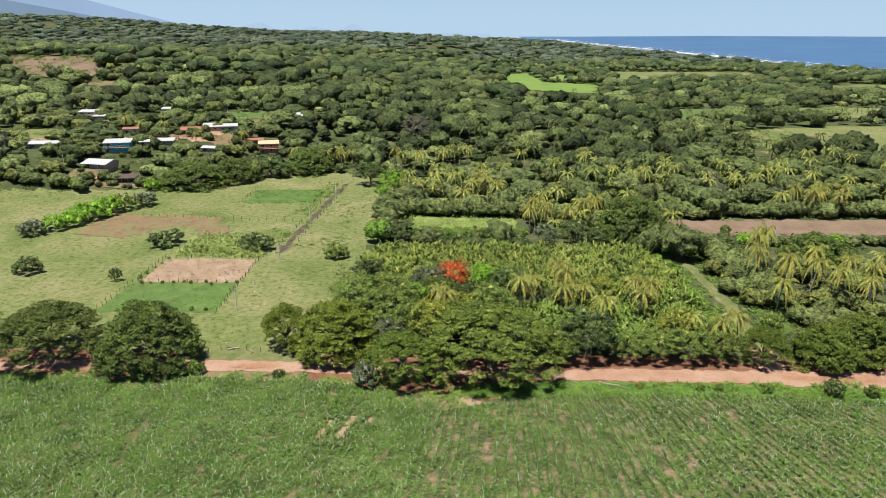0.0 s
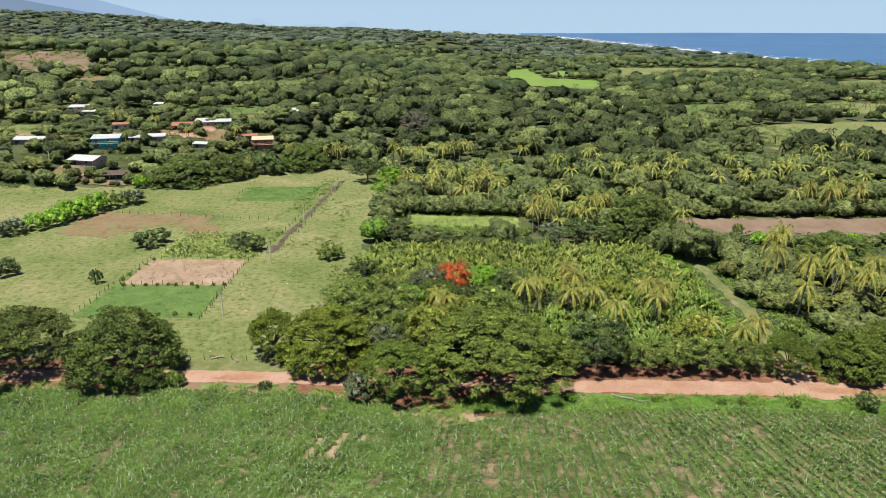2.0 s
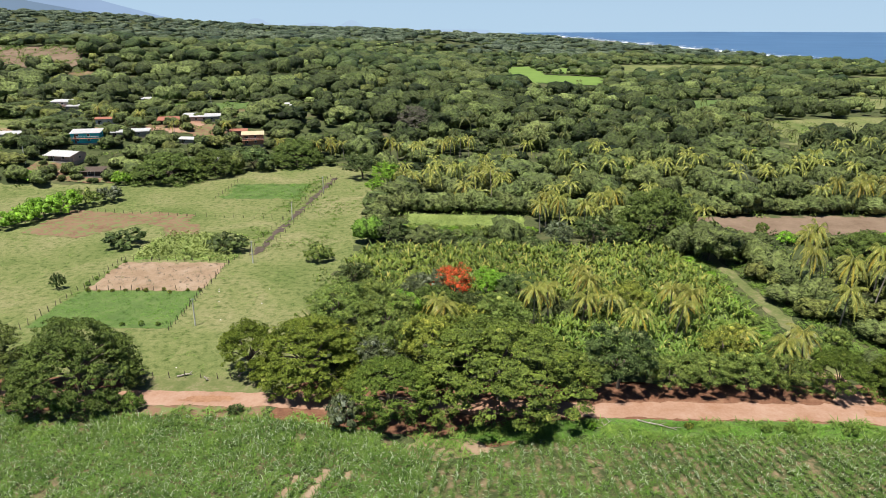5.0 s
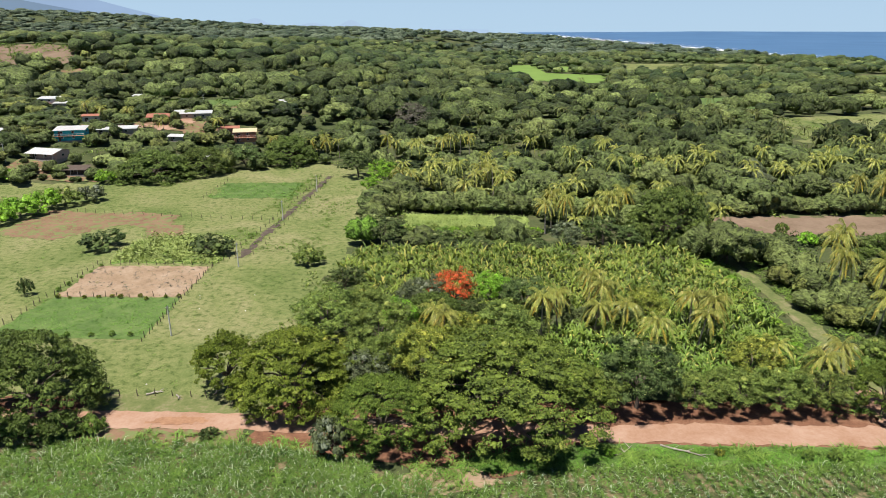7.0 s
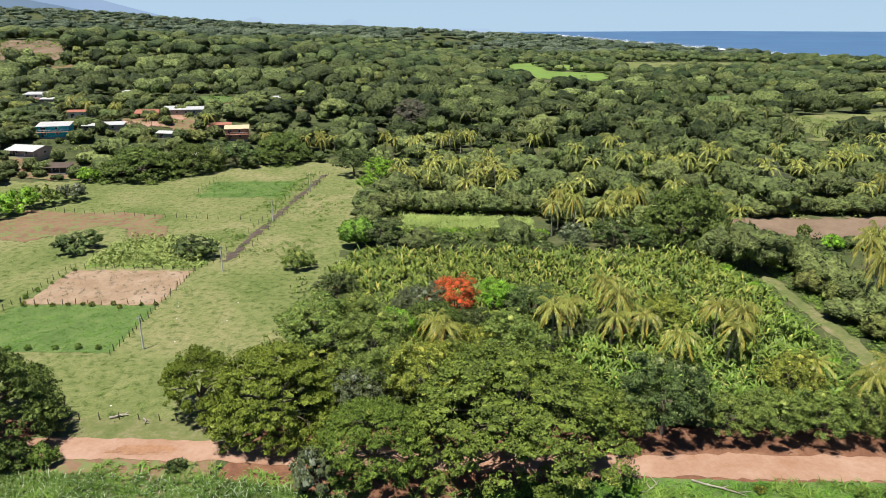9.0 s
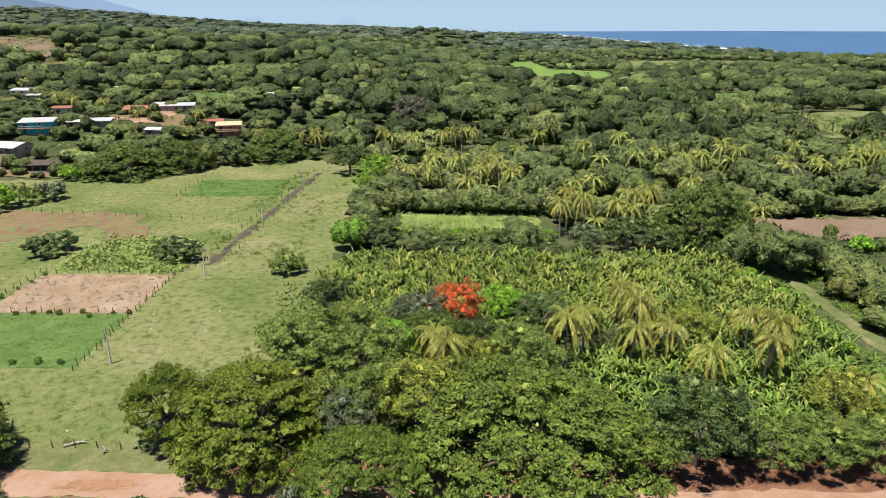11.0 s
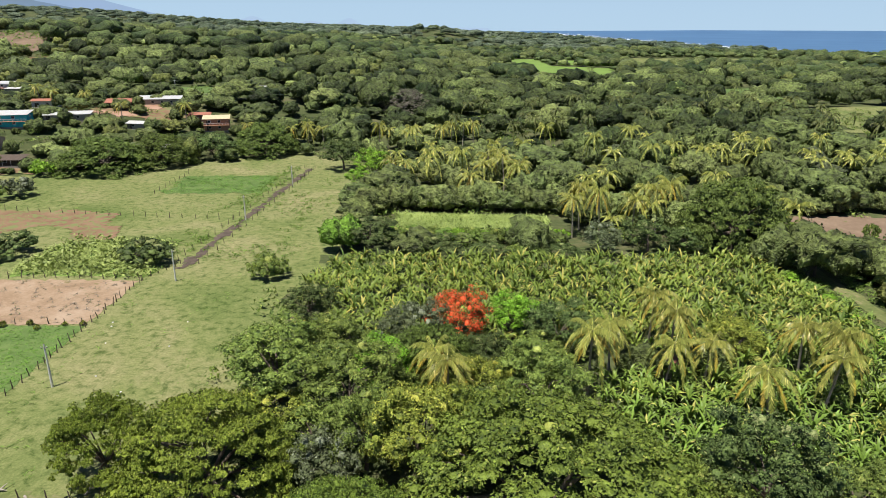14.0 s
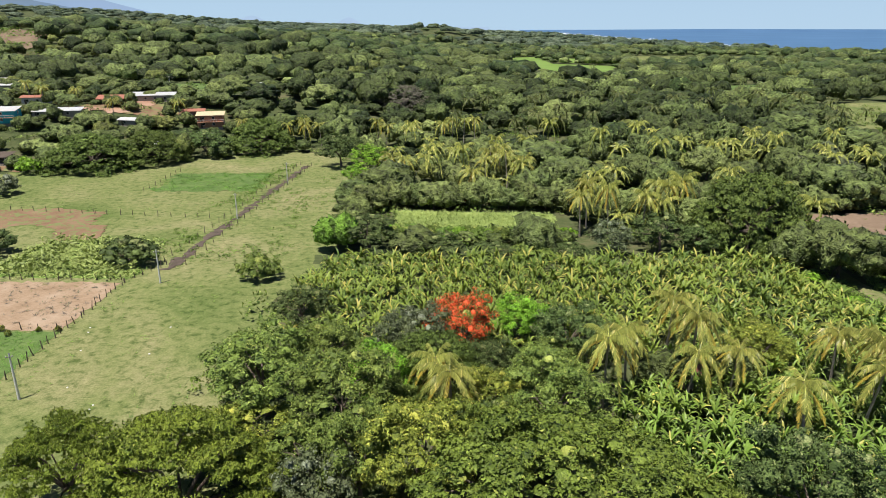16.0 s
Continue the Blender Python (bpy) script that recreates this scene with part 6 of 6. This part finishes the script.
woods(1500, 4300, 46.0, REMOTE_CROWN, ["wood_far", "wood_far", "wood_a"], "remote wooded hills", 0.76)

# ---- undergrowth ----
def bush_arrays(seed):
    g = np.random.default_rng(seed)
    return puff_cards(g, round_puffs(g, 2.0, 2.0, 9, 0.0), 1.0, 0.55, -0.2, 0.4, 3, (2.0, 2.0))


BUSH = [bush_arrays(170 + i) for i in range(4)]
HARD = [PASTURE, CANE, LIME, SAND, LANE, BANANA_BACK, BANANA_FRONT, CLEARING, OPEN[15], OPEN[16]]
spots = {"weed": [], "round": [], "dark": []}
while sum(len(q) for q in spots.values()) < 2300:
    y = rng.uniform(139, 500)
    x = rng.uniform(-0.66 * y - 25, min(0.62 * y + 10, 260))
    if y < 142.5 and -64 < x < 75 or 130 > x > -30 and y < 142 or any(inside(p, x, y) for p in HARD) or inside(LANE, x - 2.5, y) or inside(LANE, x + 2.5, y):
        continue
    if any(abs(x - q[0]) < q[2] and -8 < y - q[1] < 4 for q in HOUSES):
        continue
    if rng.random() < 0.18:
        x, y = rng.uniform(-430, -235), rng.uniform(520, 690)
    low = 0.55 if 66 < x < 93 and y < 232 else 1.0
    spots[("weed", "round", "dark", "round")[int(rng.integers(0, 4))]].append((x, y, rng.uniform(0.6, 1.5), rng.uniform(0.5, 1.3) * low, rng.integers(0, 4)))
for c, sp in spots.items():
    v, f = scatter(BUSH, sp, rng)
    tagged(new("undergrowth", np_mesh("undergrowth", v, f, [c])), "low leafy undergrowth between the trees", "bushes", kind="stuff")
spots = []
while len(spots) < 1300:
    x, y = rng.uniform(66, 95), rng.uniform(138, 234)
    if not any(inside(LANE, x + d, y) for d in (-0.5, 0, 0.5)):
        spots.append((x, y, rng.uniform(0.9, 1.6), rng.uniform(0.5, 1.1), rng.integers(0, 5)))
LANE_WEEDS = spots

# ---- sugar cane ----
def cane_tuft(seed, blades, wide=0.06, low=0.0):
    """A star of arching cane leaves."""
    g = np.random.default_rng(seed)
    out = []
    for i in range(blades):
        out.append(ribbon(g, g.uniform(0.9, 1.7), g.uniform(0.45, 1.15), g.uniform(0.25, 0.85), i * 2.399 + g.normal(0, 0.4), wide * g.uniform(0.8, 1.3), np.array([*g.normal(0, 0.16, 2), low + g.uniform(0.0, 0.45)])))
    return join(out)


TUFT = [cane_tuft(130 + i, 8) for i in range(5)]
CANE_TUFT = [cane_tuft(160 + i, 12, 0.055) for i in range(8)]
FURROWS = ((-23.4, 110, 0.7, 3.6), (-22.4, 113.2, 0.45, 2), (-19.4, 110.5, 0.8, 4), (-18.2, 114.4, 0.7, 3), (-14.5, 114.5, 0.5, 2.2), (-25.5, 92, 0.5, 4), (9, 119, 0.35, 6), (14, 120, 0.35, 7))
spots, between = [], []
for row in range(-104, 100):
    wide = 1.3 if row < -2 else 1.75
    far_x = row * wide + (0.0 if row >= -2 else -0.4)
    for gy in np.arange(86, 132.5, 0.40):
        y = gy + rng.normal(0, 0.16)
        x = 24 + (far_x - 24) * (250 - y) / 140 + rng.normal(0, 0.26 if row < -2 else 0.10)
        if abs(x) > 0.70 * y + 12 or not inside(CANE, x, y):
            continue
        thin = noise.noise(Vector((x / 3.2, y / 7, 5.0)))
        if thin > 0.5 or rng.random() < 0.03 + 0.35 * max(0, thin) or any(abs(x - fx - 0.25 * (y - fy)) < fw and abs(y - fy) < fh / 2 for fx, fy, fw, fh in FURROWS):
            continue
        lush = 1 + 0.45 * noise.noise(Vector((x / 9, y / 9, 7.7)))
        spots.append((x, y, rng.uniform(0.6, 0.92) * (0.8 + 0.2 * lush), rng.uniform(0.55, 1.05) * lush, rng.integers(0, 8)))
        if rng.random() < (0.8 if row < -2 else 0.34) + 0.5 * noise.noise(Vector((x / 12, y / 12, 3.1))):
            between.append((x + wide * 0.5 + rng.normal(0, 0.25), y, rng.uniform(0.6, 1.0), rng.uniform(0.3, 0.75), rng.integers(0, 4)))
v, f = scatter(CANE_TUFT, spots, rng)
tagged(new("sugar_cane", np_mesh("sugar_cane", v, f, ["cane"])), "rows of young green sugar cane", "sugar cane", kind="stuff")
v, f = scatter([cane_tuft(165 + i, 7, 0.05) for i in range(4)], between, rng)
tagged(new("field_weeds", np_mesh("field_weeds", v, f, ["field_weed"])), "bright green weeds between the cane rows", "weeds", kind="stuff")
spots = []
for row in range(-46, 44):
    for gy in np.arange(-40, 86, 1.5):
        y = gy + rng.normal(0, 0.3)
        spots.append((24 + (row * 1.75 - 24) * (250 - y) / 140 + rng.normal(0, 0.15), y, rng.uniform(1.1, 1.5), rng.uniform(0.7, 1.1), rng.integers(0, 5)))
v, f = scatter([cane_tuft(140 + i, 6, 0.10) for i in range(5)], spots, rng)
tagged(new("sugar_cane", np_mesh("sugar_cane", v, f, ["cane"])), "rows of young green sugar cane", "sugar cane", kind="stuff")

# ---- tall grass, weeds and pasture tufts ----
spots = [(x, y, rng.uniform(1.0, 1.4), rng.uniform(0.8, 1.2), rng.integers(0, 5)) for x, y in ((rng.uniform(-14, 30), rng.uniform(245, 265)) for _ in range(3000)) if inside(LIME, x, y)]
v, f = scatter(TUFT, spots, rng)
tagged(new("tall_grass", np_mesh("tall_grass", v, f, ["tall_grass"])), "tall light-green grass crop", "grass", kind="stuff")
YELLOW = [(-93, 215), (-94, 234), (-80, 239), (-66, 238), (-63, 214)]
patch("weed_patch", YELLOW, 0.05, "meadow", "rank yellow-green growth in the pasture", category="grass")
spots = [(x, y, rng.uniform(1.0, 1.7), rng.uniform(0.4, 1.0), rng.integers(0, 5)) for x, y in ((rng.uniform(-95, -62), rng.uniform(213, 240)) for _ in range(1100)) if inside(YELLOW, x, y)]
v, f = scatter(TUFT, spots, rng)
tagged(new("tall_weeds", np_mesh("tall_weeds", v, f, ["tall_grass"])), "patch of tall yellow-green weeds in the pasture", "weeds", kind="stuff")
spots = [(rng.uniform(-93, -65), rng.uniform(214.5, 237), rng.uniform(0.8, 1.5), rng.uniform(0.7, 1.2), rng.integers(0, 4)) for _ in range(70)]
v, f = scatter(BUSH, [q for q in spots if inside(YELLOW, q[0], q[1])], rng)
tagged(new("yellow_brush", np_mesh("yellow_brush", v, f, ["tall_grass"])), "lumpy yellow-green brush in the pasture", "bushes", kind="stuff")
spots = [(rng.uniform(-93.5, -64), rng.uniform(190.5, 211.5), rng.uniform(0.3, 0.8), rng.uniform(0.15, 0.4), rng.integers(0, 5)) for _ in range(260)]
v, f = scatter(TUFT, spots, rng)
tagged(new("dry_tufts", np_mesh("dry_tufts", v, f, ["bare"])), "dry tufts on the bare soil plot", "grass", kind="stuff")
LOW = [cane_tuft(150 + i, 5) for i in range(4)]
spots = []
while len(spots) < 2600:
    x, y = rng.uniform(-200, -26), rng.uniform(143, 345)
    if inside(PASTURE, x, y) and not (-97 < x < -62 and 166 < y < 213) and noise.noise(Vector((x / 7, y / 10, 2.0))) > -0.02:
        spots.append((x, y, rng.uniform(0.3, 0.75), rng.uniform(0.12, 0.34), rng.integers(0, 4)))
v, f = scatter(LOW, spots, rng)
tagged(new("pasture_tufts", np_mesh("pasture_tufts", v, f, ["weed"])), "coarse tufts of grass in the pasture", "grass", kind="stuff")
v, f = scatter(TUFT, LANE_WEEDS, rng)
tagged(new("lane_weeds", np_mesh("lane_weeds", v, f, ["weed"])), "tall weeds on both sides of the lane", "weeds", kind="stuff")
spots = []
while len(spots) < 1900:
    x = rng.uniform(-110, 100)
    y = rng.uniform(119, 133.5) if x < 5 else rng.uniform(123, 129.5)
    if noise.noise(Vector((x / 5, y / 4, 6.0))) > 0.0:
        spots.append((x, y, rng.uniform(0.7, 1.3), rng.uniform(0.4, 1.0), rng.integers(0, 5)))
v, f = scatter(TUFT, spots, rng)
tagged(new("roadside_weeds", np_mesh("roadside_weeds", v, f, ["weed"])), "green weeds along the edge of the road", "weeds", kind="stuff")
VERGE = [(-4, 122.5), (13, 122.8), (27, 124.5), (60, 124.5), (95, 121), (120, 121), (120, 126), (97, 127), (60, 129), (26, 130), (10, 127.5)]
spots = []
while len(spots) < 2600:
    x, y = rng.uniform(-4, 112), rng.uniform(121, 130)
    if inside(VERGE, x, y):
        spots.append((x, y, rng.uniform(0.4, 0.9), rng.uniform(0.15, 0.42), rng.integers(0, 4)))
v, f = scatter(LOW, spots, rng)
tagged(new("verge_grass", np_mesh("verge_grass", v, f, ["field_weed"])), "short green grass on the road's verge", "grass", kind="stuff")
spots = []
while len(spots) < 1500:
    x, y = rng.uniform(-96, -63), rng.uniform(167, 189.5)
    spots.append((x, y, rng.uniform(0.4, 0.8), rng.uniform(0.1, 0.26), rng.integers(0, 4)))
for _ in range(700):
    spots.append((rng.uniform(-91, -58), rng.uniform(289, 315), rng.uniform(0.6, 1.2), rng.uniform(0.15, 0.4), rng.integers(0, 4)))
v, f = scatter(LOW, spots, rng)
tagged(new("plot_grass", np_mesh("plot_grass", v, f, ["field_weed"])), "short bright green grass of the fenced plot", "grass", kind="stuff")
# coarse scrub on both sides of the stony track and on the bare slope
spots = []
while len(spots) < 420:
    y = rng.uniform(216, 330)
    x = -57.6 + 0.073 * (y - 219) + rng.choice((rng.normal(12, 7), rng.normal(-6, 3)))
    if inside(PASTURE, x, y) and noise.noise(Vector((x / 9, y / 12, 4.4))) > 0.05:
        spots.append((x, y, rng.uniform(0.2, 0.55), rng.uniform(0.14, 0.4), rng.integers(0, 4)))
while len(spots) < 520:
    x, y = rng.uniform(-500, -340), rng.uniform(655, 765)
    if inside(BARE, x, y):
        spots.append((x, y, rng.uniform(0.8, 2.6), rng.uniform(0.6, 2.4), rng.integers(0, 4)))
v, f = scatter(BUSH, spots, rng)
tagged(new("pasture_scrub", np_mesh("pasture_scrub", v, f, ["weed"])), "low green scrub scattered over the grass", "bushes", kind="stuff")
